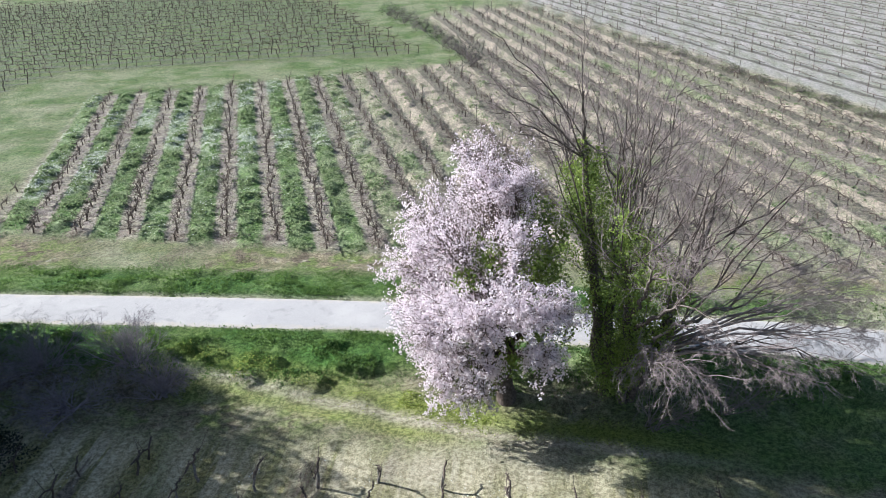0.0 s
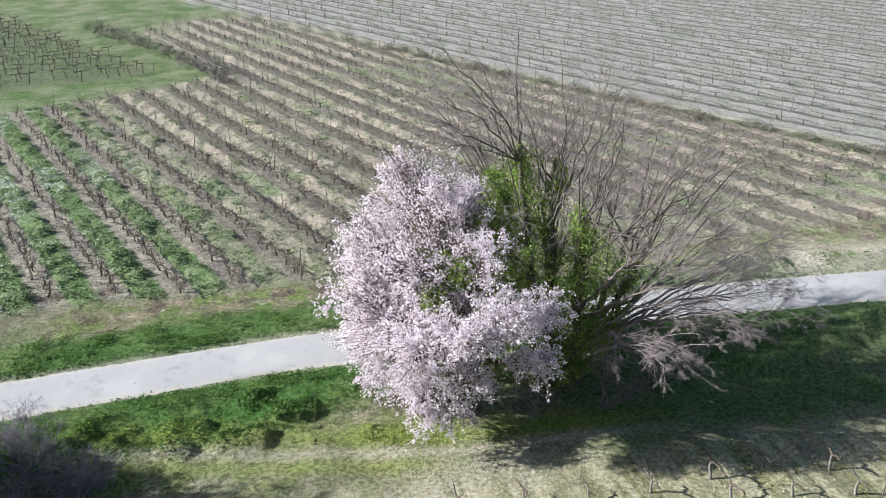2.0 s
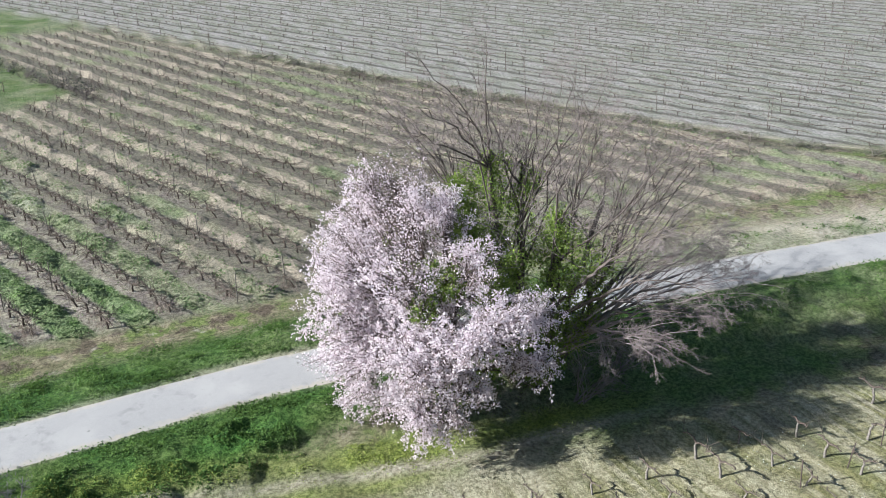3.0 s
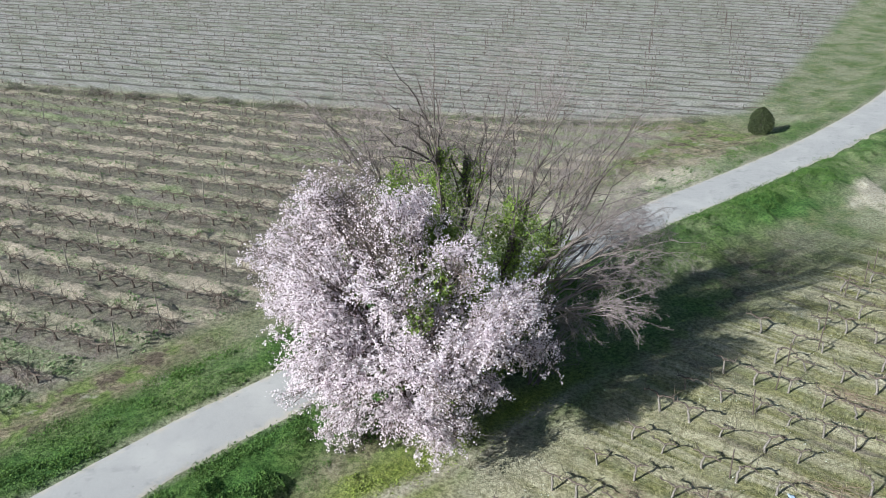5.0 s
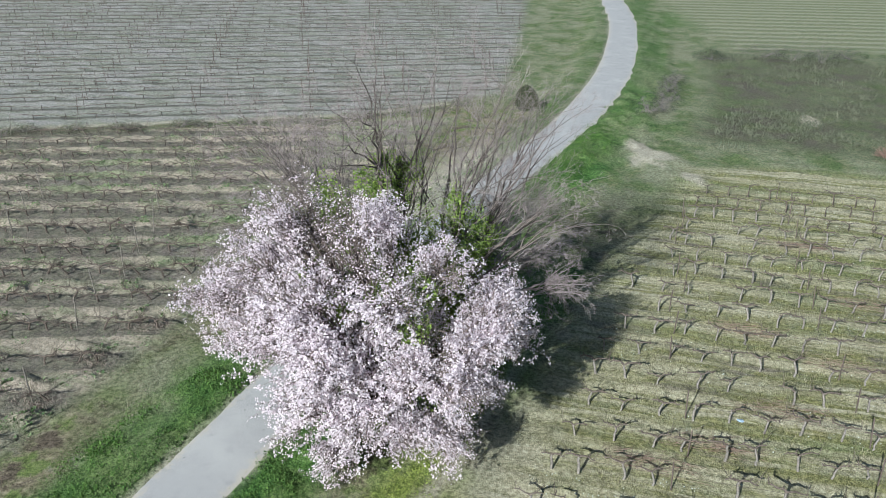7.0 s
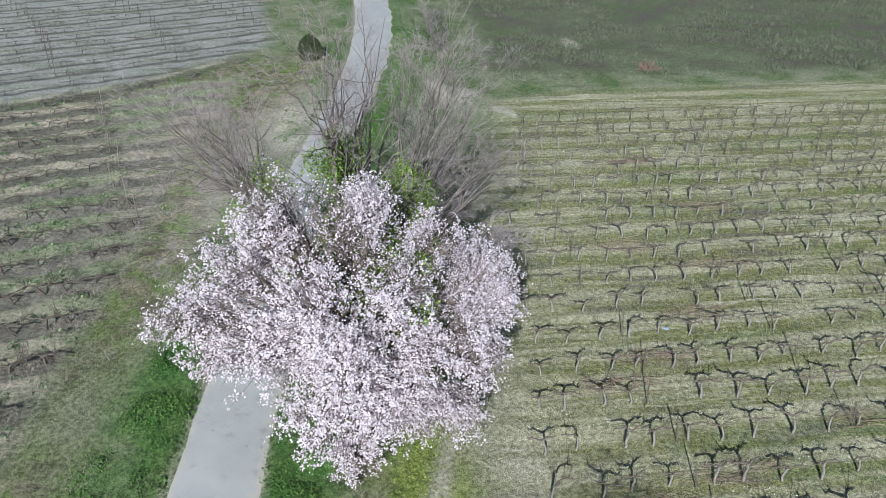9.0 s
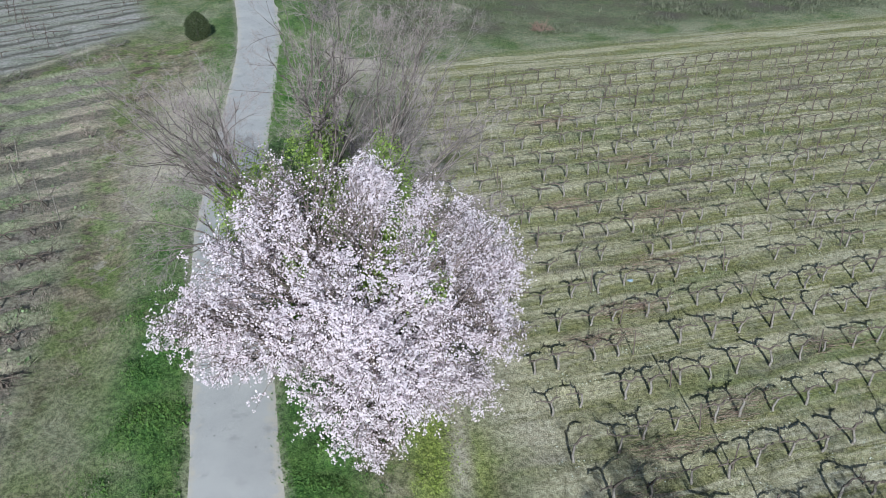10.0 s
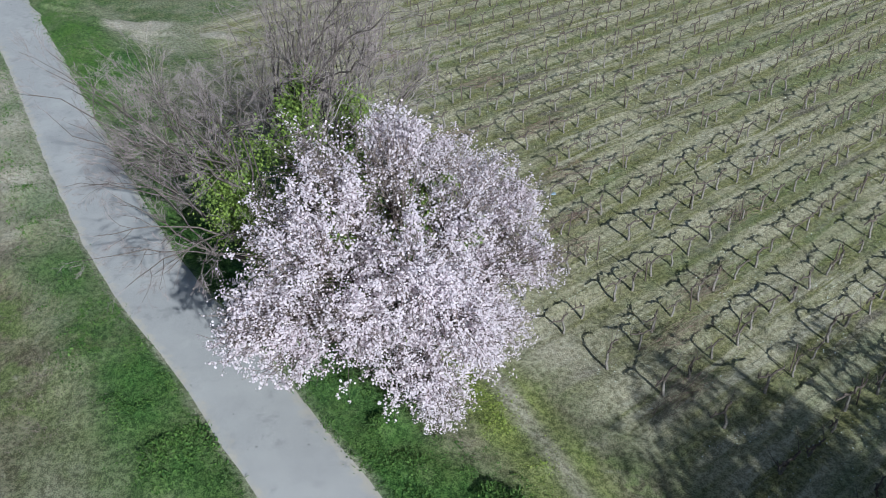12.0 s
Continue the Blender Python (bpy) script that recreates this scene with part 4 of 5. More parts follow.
def shrub(name, label, place, size, tall, seed, wood, leaf=None, leaves=0, stems=16, lean=(0, 0), counts=(5, 5, 3), category="shrub", leaf_size=(0.04, 0.085)):
    """A shrub of many stems from one root, with leaves if any."""
    gen = np.random.default_rng(seed)
    z0 = float(height(place[0], place[1]))
    ob = tagged(empty(name, (*place, z0)), label, category)
    fine = (Tubes(), Tubes())
    for k in range(stems):
        one = Tubes()
        a, o = gen.uniform(0, 2 * math.pi), gen.uniform(0.1, 1) ** 0.6
        way = np.array((math.cos(a) * size * o + lean[0], math.sin(a) * size * o + lean[1], tall * gen.uniform(0.55, 1.0)))
        grow((one, *fine), gen.normal(0, 0.15, 3) * (1, 1, 0), way, np.linalg.norm(way) * gen.uniform(0.72, 0.92), 0.024, 0, gen, -0.015, 0.72, counts)
        part("stem", one.mesh("stem", wood), ob)
    for b in fine:
        tagged(part("twiggage", b.mesh("twiggage", wood), ob), kind="stuff")
    if leaf:
        g = gen.normal(0, 1, (leaves, 3))
        g /= np.linalg.norm(g, axis=1)[:, None]
        g[:, 2] = np.abs(g[:, 2])
        lump = 0.62 + 0.5 * value_noise(g[:, 0] * 3 + seed, g[:, 1] * 3 + g[:, 2] * 2, 1.0, seed)
        g = g * (gen.uniform(0.3, 1, leaves) ** 0.4 * lump)[:, None] * (size, size, tall) + (lean[0] * 0.3, lean[1] * 0.3, 0.06)
        # the high shade casters thin out upwards, so the shade's edge is dappled
        if tall > 5:
            g = g[gen.uniform(0, 1, len(g)) < 1.1 - 0.95 * soft(g[:, 2] / tall + 0.3 * (value_noise(g[:, 0], g[:, 1] + g[:, 2], 1.2, seed) - 0.5), 0.45, 0.95)]
        n = len(g)
        tagged(part("foliage", scatter("foliage", LEAF, LEAF_F, g, turns(n, 2.2, gen), gen.uniform(*leaf_size, n), leaf), ob), kind="stuff")
    return ob


almond_tree()
bare_tree()
# drooping bare brush at the foot of the trees
shrub("bare_shrub", "grey leafless brush under the overhanging limbs", (3.4, 20.8), 1.2, 2.0, 31, M_BRUSH, stems=9, lean=(0.3, -0.6), counts=(6, 5, 4))
shrub("bare_shrub", "low grey leafless brush beside the road bank", (5.4, 21.6), 1.5, 2.2, 33, M_BRUSH, stems=10, lean=(0.9, -0.5), counts=(6, 6, 4))
# dark thicket beside the bank
for place, size, tall, seed in (((-13.6, 22.7), 1.9, 2.1, 41), ((-16.6, 22.4), 2.2, 1.9, 42), ((-12.0, 21.4), 1.6, 1.2, 43), ((-18.8, 21.2), 2.4, 1.8, 44), ((-14.6, 20.4), 2.0, 1.1, 47)):
    shrub("bare_shrub", "violet-grey leafless shrub standing in shade on the bank", place, size, tall, seed, M_SHRUB, None, 0, 24, counts=(7, 6, 4))
# added scrub with near-black leaves, darkening ground that only lies in shade
shrub("shade_scrub", "low dark scrub at the vineyard corner", (-16.2, 17.6), 2.2, 1.0, 48, M_TWIG_DARK, M_BUSH, 4000, 8, counts=(4, 4, 2))
# unseen high thickets, added so that their long shade falls over the bank and the vines
shrub("shade_thicket", "high broad dark thicket of ivy and bare stems beside the road", (-24.2, 21.2), 5.0, 11.0, 45, M_TWIG_DARK, M_BUSH, 50000, 12, counts=(4, 4, 2), leaf_size=(0.12, 0.24))
shrub("shade_thicket", "dark thicket of ivy and bare stems at the vineyard edge", (-23.0, 15.4), 3.8, 9.6, 46, M_TWIG_DARK, M_BUSH, 22000, 9, counts=(4, 4, 2), leaf_size=(0.12, 0.22))


def cypress_bush():
    gen = np.random.default_rng(51)
    x, y = 35.8, 25.6
    ob = tagged(empty("conifer_bush", (x, y, float(height(x, y)))), "small dense dark green conifer beside the road", "shrub")
    trunk = Tubes()
    trunk.add(wiggle((0, 0, -0.1), (0, 0, 1.5), 5, 0.05, gen), np.linspace(0.09, 0.03, 5), 6)
    part("trunk", trunk.mesh("trunk", M_BARK_GREY), ob)
    n = 9000
    t = gen.uniform(0.03, 1, n)
    a = gen.uniform(0, 2 * math.pi, n)
    r = 0.75 * np.sin(math.pi * np.clip(t * 0.86 + 0.14, 0, 1)) ** 0.7 * (0.8 + 0.4 * value_noise(a * 2.2, t * 5, 1.0, 3)) * gen.uniform(0.55, 1, n) ** 0.5
    p = np.stack([np.cos(a) * r, np.sin(a) * r, 0.1 + t * 1.75], -1)
    tagged(part("foliage", scatter("foliage", LEAF, LEAF_F, p, turns(n, 1.3, gen), gen.uniform(0.04, 0.09, n), M_CYPRESS), ob), kind="stuff")


cypress_bush()
# brown hedge along the green baulk, brambles by the road bend
for k, (x, y) in enumerate(((-6.0, 70.4), (-6.6, 73.0), (-7.4, 75.2), (-8.4, 77.3), (-9.6, 80.2), (-10.8, 83.0))):
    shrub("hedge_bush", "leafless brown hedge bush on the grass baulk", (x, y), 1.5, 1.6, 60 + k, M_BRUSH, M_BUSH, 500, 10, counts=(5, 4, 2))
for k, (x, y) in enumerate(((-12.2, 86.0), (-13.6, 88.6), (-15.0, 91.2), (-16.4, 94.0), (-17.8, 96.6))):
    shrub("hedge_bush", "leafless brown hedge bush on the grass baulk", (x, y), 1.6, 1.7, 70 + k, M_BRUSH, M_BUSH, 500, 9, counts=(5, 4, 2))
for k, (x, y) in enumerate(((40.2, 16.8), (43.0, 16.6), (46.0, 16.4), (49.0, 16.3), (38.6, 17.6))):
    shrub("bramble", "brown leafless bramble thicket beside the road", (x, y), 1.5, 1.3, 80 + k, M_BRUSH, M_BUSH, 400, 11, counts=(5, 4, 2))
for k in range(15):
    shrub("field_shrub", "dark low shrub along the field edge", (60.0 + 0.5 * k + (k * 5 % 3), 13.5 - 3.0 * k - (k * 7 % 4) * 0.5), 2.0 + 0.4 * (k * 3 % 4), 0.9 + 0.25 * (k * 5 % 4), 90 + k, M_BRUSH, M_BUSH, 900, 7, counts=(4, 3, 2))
for k in range(26):
    y = 30.5 + 1.9 * k + (k * 7 % 5) * 0.35
    x = float(margin_x(y)) - 0.3 - (k * 3 % 4) * 0.2
    shrub("dry_weed_clump", "dry brown weed clump on the vineyard margin", (x, y), 1.0, 0.5, 100 + k, M_BRUSH, M_SCRUB, 350, 8, counts=(4, 3, 2))
shrub("red_shrub", "small rust-red leafless shrub at the field edge", (33.2, 3.6), 1.0, 0.7, 140, M_CANE, stems=16, counts=(6, 5, 2))

# ---- vines ----
def old_vine(seed, arms, canes, trunk_tall=0.62, sprawl=False, plain=False):
    """Meshes of one vine: trunk, arms and canes, its arms along y. plain: with fewer faces, for far rows."""
    gen = np.random.default_rng(seed)
    n, m, sides = (4, 3, 3) if plain else (6, 4, 5)
    trunk = Tubes()
    lean = gen.normal(0, 0.06, 2)
    head = np.array((lean[0], lean[1], trunk_tall))
    trunk.add(wiggle((0, 0, -0.08), head, n, 0.22, gen), np.linspace(0.042, 0.031, n), sides)
    parts = [("trunk", trunk)]
    for k in range(arms):
        sgn = 1 if k % 2 == 0 else -1
        end = head + np.array((gen.normal(0, 0.07), sgn * gen.uniform(0.28, 0.50), gen.uniform(-0.02, 0.12)))
        arm = Tubes()
        line = bez(head, head + np.array((0, sgn * 0.12, 0.12)), end, n)
        line[1:] += gen.normal(0, 0.02, (n - 1, 3))
        arm.add(line, np.linspace(0.036, 0.020, n), max(sides - 1, 3))
        for j in range(canes):
            s = line[gen.integers(n // 2, n)]
            e = s + np.array((gen.normal(0, 0.16), sgn * gen.uniform(0.0, 0.25), gen.uniform(0.18, 0.55)))
            if sprawl:
                e = s + np.array((gen.normal(0, 0.28), sgn * gen.uniform(0.0, 0.6), gen.uniform(-0.12, 0.34) + (0.5 if gen.uniform() < 0.12 else 0)))
            arm.add(wiggle(s, e, m, 0.15, gen), np.linspace(0.010, 0.005, m), 3)
        if not plain:
            for j in range(2):
                s = line[gen.integers(2, 6)]
                arm.add(np.array([s, s + gen.normal(0, 0.04, 3) + (0, 0, 0.07)]), (0.02, 0.014), 4)
        parts.append(("arm", arm))
    return parts


def vine_things(name, label, group, spots, variants, wood, cap, heading):
    """The vines at the spots: things up to cap, the rest joined."""
    built = []
    gen = np.random.default_rng(len(spots))
    for seed, arms, canes, tall in variants:
        tubes = old_vine(seed, arms, canes, tall, canes > 4)
        built.append([(n, t.mesh(n, wood[0] if n == "trunk" else wood[1])) for n, t in tubes])
    simple = [[(n, t.mesh(n, wood[1])) for n, t in old_vine(seed, min(arms, 2), (canes + 1) // 2, tall, canes > 4, True)] for seed, arms, canes, tall in variants]
    tops = height(spots[:, 0], spots[:, 1])
    for (x, y), z in zip(spots[:cap], tops):
        m = built[gen.integers(len(built))]
        ob = tagged(empty(name, (x, y, float(z))), label, "vine", group)
        ob.rotation_euler = (0, 0, heading + gen.normal(0, 0.12) + (math.pi if gen.uniform() < 0.5 else 0))
        s = gen.uniform(0.85, 1.18)
        ob.scale = (s, s, s)
        for n, me in m:
            part(n, me, ob)
    rest = spots[cap:]
    if len(rest):
        vs, fs, n0 = [], [], 0
        arrays = []
        for m in simple:
            v = np.vstack([np.array([p.co for p in me.vertices]) for _, me in m])
            f, o = [], 0
            for _, me in m:
                f.append(np.array([tuple(p.vertices) for p in me.polygons]) + o)
                o += len(me.vertices)
            arrays.append((v, np.vstack(f)))
        rest = np.asarray(rest)
        z = height(rest[:, 0], rest[:, 1])
        for (x, y), h in zip(rest, z):
            v, f = arrays[gen.integers(len(arrays))]
            a = heading + gen.normal(0, 0.12) + (math.pi if gen.uniform() < 0.5 else 0)
            c, s, k = math.cos(a), math.sin(a), gen.uniform(0.8, 1.18)
            w = np.stack([v[:, 0] * c - v[:, 1] * s, v[:, 0] * s + v[:, 1] * c, v[:, 2]], -1) * k + (x, y, h)
            vs.append(w)
            fs.append(f + n0)
            n0 += len(v)
        me = shaded(mesh_of(name + "_rows", np.vstack(vs), np.vstack(fs), wood[1], 4))
        tagged(new(name + "_rows", me), label.replace("vine ", "vines ", 1) + ", far rows", "vines", kind="stuff")


def row_spots(across, along, lines, span, gap, keep, gen, miss=0.06):
    out = []
    for v in lines:
        for u in np.arange(span[0], span[1], gap) + gen.uniform(-0.3, 0.3):
            w, q = v + gen.normal(0, 0.07), u + gen.normal(0, 0.10)
            x, y = across[0] * w + along[0] * q, across[1] * w + along[1] * q
            if gen.uniform() > miss:
                out.append((x, y))
    out = np.array(out)
    return out[keep(out[:, 0], out[:, 1])]


vine_gen = np.random.default_rng(77)
# southern vineyard, nearest to the camera's way
s_lines = S_FIRST + S_STEP * np.arange(-14, 16)
s_unit = np.array(S_ACROSS) / np.linalg.norm(S_ACROSS)
south = row_spots((s_unit[0], s_unit[1]), (-s_unit[1], s_unit[0]), s_lines * s_unit[0], (-22, 20), 1.02, lambda x, y: inside(x, y, S_FIELD, 0.3) > 0.6, vine_gen)
south = south[np.argsort(np.hypot(south[:, 0] - 5, south[:, 1] - 13))]
vine_things("grape_vine", "old grape vine pruned to two gnarled arms, leafless", "vines of the southern vineyard", south, [(1, 2, 1, 0.48), (2, 2, 1, 0.52), (3, 2, 1, 0.45), (4, 1, 2, 0.50), (5, 2, 2, 0.48), (6, 2, 1, 0.42), (7, 2, 1, 0.50)],
            (M_VINE_PALE, M_VINE), 280, 0.03)
# western vineyard
w_lines = W_FIRST + W_STEP * np.arange(-5, 21)
west = row_spots(W_ACROSS, W_ROW, w_lines, (26, 100), 0.92, lambda x, y: west_field(x, y) > 0.55, vine_gen)
west = west[np.argsort(np.hypot(west[:, 0] + 8, west[:, 1] - 33))]
vine_things("bush_vine", "leafless bush vine with dark tangled canes", "vines of the western vineyard", west, [(11, 2, 9, 0.30), (12, 3, 7, 0.26), (13, 2, 10, 0.34), (14, 2, 8, 0.28)],
            (M_VINE, M_VINE), 280, math.atan2(W_ROW[1], W_ROW[0]) - math.pi / 2)


def row_tangle():
    """Low dark canes and dead shoots along the western rows."""
    gen = np.random.default_rng(66)
    t = Tubes()
    ax, ac = np.array((*W_ROW, 0)), np.array((*W_ACROSS, 0))
    for v in w_lines:
        u = np.arange(26, 74, 0.10)
        u = u + gen.uniform(-0.05, 0.05, len(u))
        off = gen.normal(0, 0.19, len(u))
        x, y = W_ACROSS[0] * (v + off) + W_ROW[0] * u, W_ACROSS[1] * (v + off) + W_ROW[1] * u
        keep = (west_field(x, y) > 0.55) & (gen.uniform(0, 1, len(u)) < 0.35 + 0.6 * value_noise(x, y, 1.0, 67))
        for px, py, pz in zip(x[keep], y[keep], surface(x[keep], y[keep])):
            a = np.array((px, py, pz + gen.uniform(0.0, 0.30)))
            b = a + ax * gen.normal(0, 0.38) + ac * gen.normal(0, 0.17) + np.array((0, 0, gen.uniform(-0.1, 0.22)))
            t.add(wiggle(a, b, 4, 0.2, gen), (0.012, 0.011, 0.009, 0.006), 3)
    tagged(new("row_tangle", t.mesh("row_tangle", M_VINE)), "dark tangle of low dead canes along the vine rows", "canes", kind="stuff")


row_tangle()
# north-western vineyard
n_lines = N_STEP * np.arange(24, 60)
north = row_spots(N_ACROSS, (0.952, 0.306), n_lines, (-75, 30), 0.95, lambda x, y: north_field(x, y) > 0.5, vine_gen)
north = north[np.argsort(np.hypot(north[:, 0] + 20, north[:, 1] - 74))]
vine_things("goblet_vine", "leafless dark goblet vine on grey soil", "vines of the north-western vineyard", north, [(21, 2, 4, 0.72), (22, 2, 4, 0.66), (23, 2, 3, 0.78)], (M_VINE, M_VINE), 0, math.atan2(0.306, 0.952) - math.pi / 2)
# eastern vineyard: low vines, far off
e_unit = np.array(E_ACROSS) / np.linalg.norm(E_ACROSS)
e_lines = E_STEP / np.hypot(*E_ACROSS) * np.arange(18, 90)
east = row_spots((e_unit[0], e_unit[1]), (-e_unit[1], e_unit[0]), e_lines, (-60, 140), 2.0, lambda x, y: inside(x, y, E_FIELD, 0.5) > 0.5, vine_gen, 0.12)


def low_rows():
    """Dark low vines and tied canes of the wide eastern vineyard."""
    gen = np.random.default_rng(88)
    tubes = Tubes()
    ax = np.array((-e_unit[1], e_unit[0], 0))
    near = east[np.hypot(east[:, 0] - 30, east[:, 1] - 40) < 110]
    for (x, y), z in zip(near, height(near[:, 0], near[:, 1])):
        a = np.array((x, y, z + 0.25)) - ax * gen.uniform(0.8, 1.25)
        b = np.array((x, y, z + 0.30)) + ax * gen.uniform(0.8, 1.25)
        tubes.add(wiggle(a, b, 4, 0.12, gen), (0.014, 0.028, 0.028, 0.014), 3)
        tubes.add(np.array([(x, y, z - 0.05), (x, y, z + 0.32)]), (0.035, 0.03), 3)
    tagged(new("low_vine_rows", tubes.mesh("low_vine_rows", M_VINE)), "low dark leafless vines in long rows on grey soil", "vines", kind="stuff")


low_rows()


# ---- stakes ----
def stake_mesh(tall, radius, material, sides=6):
    t = Tubes()
    t.add(np.array([(0, 0, -0.3), (0.0, 0, tall * 0.5), (0.01, 0, tall - 0.01), (0.01, 0, tall)]), (radius, radius, radius * 0.96, radius * 0.5), sides)
    return t.mesh("vine_stake", material)


def stakes(spots, me, label, group, cap, joined):
    gen = np.random.default_rng(5)
    for x, y in spots[:cap]:
        ob = tagged(new("vine_stake", me), label, "stake", group)
        ob.location = (x, y, float(height(x, y)))
        ob.rotation_euler = (gen.normal(0, 0.06), gen.normal(0, 0.06), 0)
    if len(spots) > cap:
        v0, f0 = np.array([p.co for p in me.vertices]), np.array([tuple(p.vertices) for p in me.polygons])
        far = np.asarray(spots[cap:])
        base = np.column_stack([far, height(far[:, 0], far[:, 1])])
        v = v0[None] + base[:, None]
        v[:, :, :2] += gen.normal(0, 0.05, (len(far), 1, 2)) * v0[None, :, 2:3]
        f = f0[None] + (np.arange(len(far)) * len(v0))[:, None, None]
        tagged(new(joined, mesh_of(joined, v.reshape(-1, 3), f.reshape(-1, 4), me.materials[0], 4)), label + ", far rows", "stakes", kind="stuff")


s_st = row_spots((s_unit[0], s_unit[1]), (-s_unit[1], s_unit[0]), s_lines * s_unit[0], (-21.5, 20), 5.1, lambda x, y: inside(x, y, S_FIELD, 0.3) > 0.6, vine_gen, 0.1)
s_st = s_st[np.argsort(np.hypot(s_st[:, 0] - 5, s_st[:, 1] - 13))]
stakes(s_st, stake_mesh(0.95, 0.02, M_STEEL), "thin rusty steel vine stake standing in the row", "stakes of the southern vineyard", 110, "south_stakes")
w_st = row_spots(W_ACROSS, W_ROW, w_lines[6:], (26, 100), 6.3, lambda x, y: west_field(x, y) > 0.55, vine_gen, 0.25)
w_st = w_st[np.argsort(np.hypot(w_st[:, 0] - 5, w_st[:, 1] - 33))]
stakes(w_st, stake_mesh(1.35, 0.022, M_POST), "thin grey wooden stake among leafless vines", "stakes of the western vineyard", 60, "west_stakes")
e_st = row_spots((e_unit[0], e_unit[1]), (-e_unit[1], e_unit[0]), e_lines, (-60, 140), 7.5, lambda x, y: inside(x, y, E_FIELD, 0.5) > 0.5, vine_gen, 0.1)
e_st = e_st[np.argsort(np.hypot(e_st[:, 0] - 25, e_st[:, 1] - 45))]
stakes(e_st[np.hypot(e_st[:, 0] - 30, e_st[:, 1] - 40) < 120], stake_mesh(1.6, 0.024, M_STEEL, 4), "grey stake in the long rows of low vines", "stakes of the eastern vineyard", 60, "east_stakes")


# ---- trellis wires of the southern rows ----
def trellis_wire(v, seed):
    gen = np.random.default_rng(seed)
    y = np.arange(19.0, -24.0, -2.4)
    x = v - S_ACROSS[1] * y + gen.normal(0, 0.03, len(y))
    k = inside(x, y, S_FIELD, 0.3) > 0.6
    x, y = x[k], y[k]
    z = height(x, y) + 0.50 + gen.normal(0, 0.03, len(x))
    t = Tubes()
    t.add(np.stack([x, y, z], -1), np.full(len(x), 0.006), 3)
    tagged(new("trellis_wire", t.mesh("trellis_wire", M_STEEL)), "thin rusty wire strung along a row of vines", "wire", "wires of the southern vineyard")


for k, v in enumerate(s_lines[3:]):
    trellis_wire(float(v), 300 + k)

# ---- grass, weeds, cut canes ----
BLADE = [(-0.06, 0, 0), (0.06, 0, 0), (0.05, 0.35, 0.62), (0.0, 0.75, 1.0)]
BLADE_F = [(0, 1, 2), (0, 2, 3)]
HERB = [(-0.10, 0, 0), (0.42, 0.30, 0.42), (0.0, 1.0, 0.55), (-0.42, 0.38, 0.48)]


def sown(count, box, chance, gen):
    x, y = gen.uniform(box[0], box[1], count), gen.uniform(box[2], box[3], count)
    k = gen.uniform(0, 1, count) < chance(x, y)
    return x[k], y[k]


def blades(name, label, x, y, per, size, material, gen, category="grass", spread=0.10, lean=0.5, shape=BLADE):
    x, y = np.repeat(x, per) + gen.normal(0, spread, len(x) * per), np.repeat(y, per) + gen.normal(0, spread, len(y) * per)
    p = np.stack([x, y, surface(x, y) - 0.02], -1)
    ob = new(name, scatter(name, shape, BLADE_F, p, turns(len(p), lean, gen), gen.uniform(*size, len(p)) * (0.65 + 0.8 * value_noise(x, y, 0.8, 71)), material))
    return tagged(ob, label, category, kind="stuff")


grass_gen = np.random.default_rng(99)


def bank_chance(x, y):
    d = road_offset(x, y)
    south_bank = soft(d, -4.2 - 0.6 * soft(x, -3.5, -6), -2.9 - 0.6 * soft(x, -3.5, -6)) * soft(d, -1.1, -1.3) * (1 - 0.55 * soft(x, 8, 12) * soft(x, 24, 18))
    north_side = soft(d, 1.12, 1.3) * soft(d, 4.4 + value_noise(x, y, 2.0, 31) - 1.4 * soft(x, -3, 4), 3.0 - 0.8 * soft(x, -3, 4)) * (1 - 0.75 * soft(x, 2, 10))
    return (south_bank + north_side) * (0.35 + 0.65 * soft(value_noise(x, y, 1.2, 32), 0.2, 0.6))


bx, by = sown(60000, (-34, 40, 12, 31.5), bank_chance, grass_gen)
blades("roadside_grass", "lush green grass on the road bank and verge", bx, by, 4, (0.06, 0.13), M_BLADE, grass_gen, "grass", 0.12, 0.9)
bx, by = sown(120000, (-30, 34, 14, 30.5), bank_chance, grass_gen)
blades("roadside_herbs", "low broad-leaved green herbs on the road bank and verge", bx, by, 5, (0.035, 0.075), M_BLADE, grass_gen, "weeds", 0.10, 1.0, HERB)
bx, by = sown(16000, (-34, 30, 18, 34), lambda x, y: soft(np.abs(road_offset(x, y)), 2.6, 4) * soft(value_noise(x, y, 1.6, 33), 0.4, 0.7) * soft(road_offset(x, y), 1, 2), grass_gen)
blades("dry_grass", "dry straw-coloured grass tufts on the verge", bx, by, 9, (0.04, 0.10), M_DRY_BROWN, grass_gen, "grass", 0.14, 1.0)

bx, by = sown(12000, (-16, 5, 19.0, 24.6), lambda x, y: np.exp(-((y - 20.85 + np.where(x < 0, 0.26, 0.12) * (x + 1.5)) / 0.5) ** 2) * soft(value_noise(x, y, 0.9, 37), 0.25, 0.6), grass_gen)
blades("track_grass", "short lime-green grass along the grassy track", bx, by, 8, (0.025, 0.06), M_BLADE_LIME, grass_gen, "grass", 0.12, 1.0, HERB)

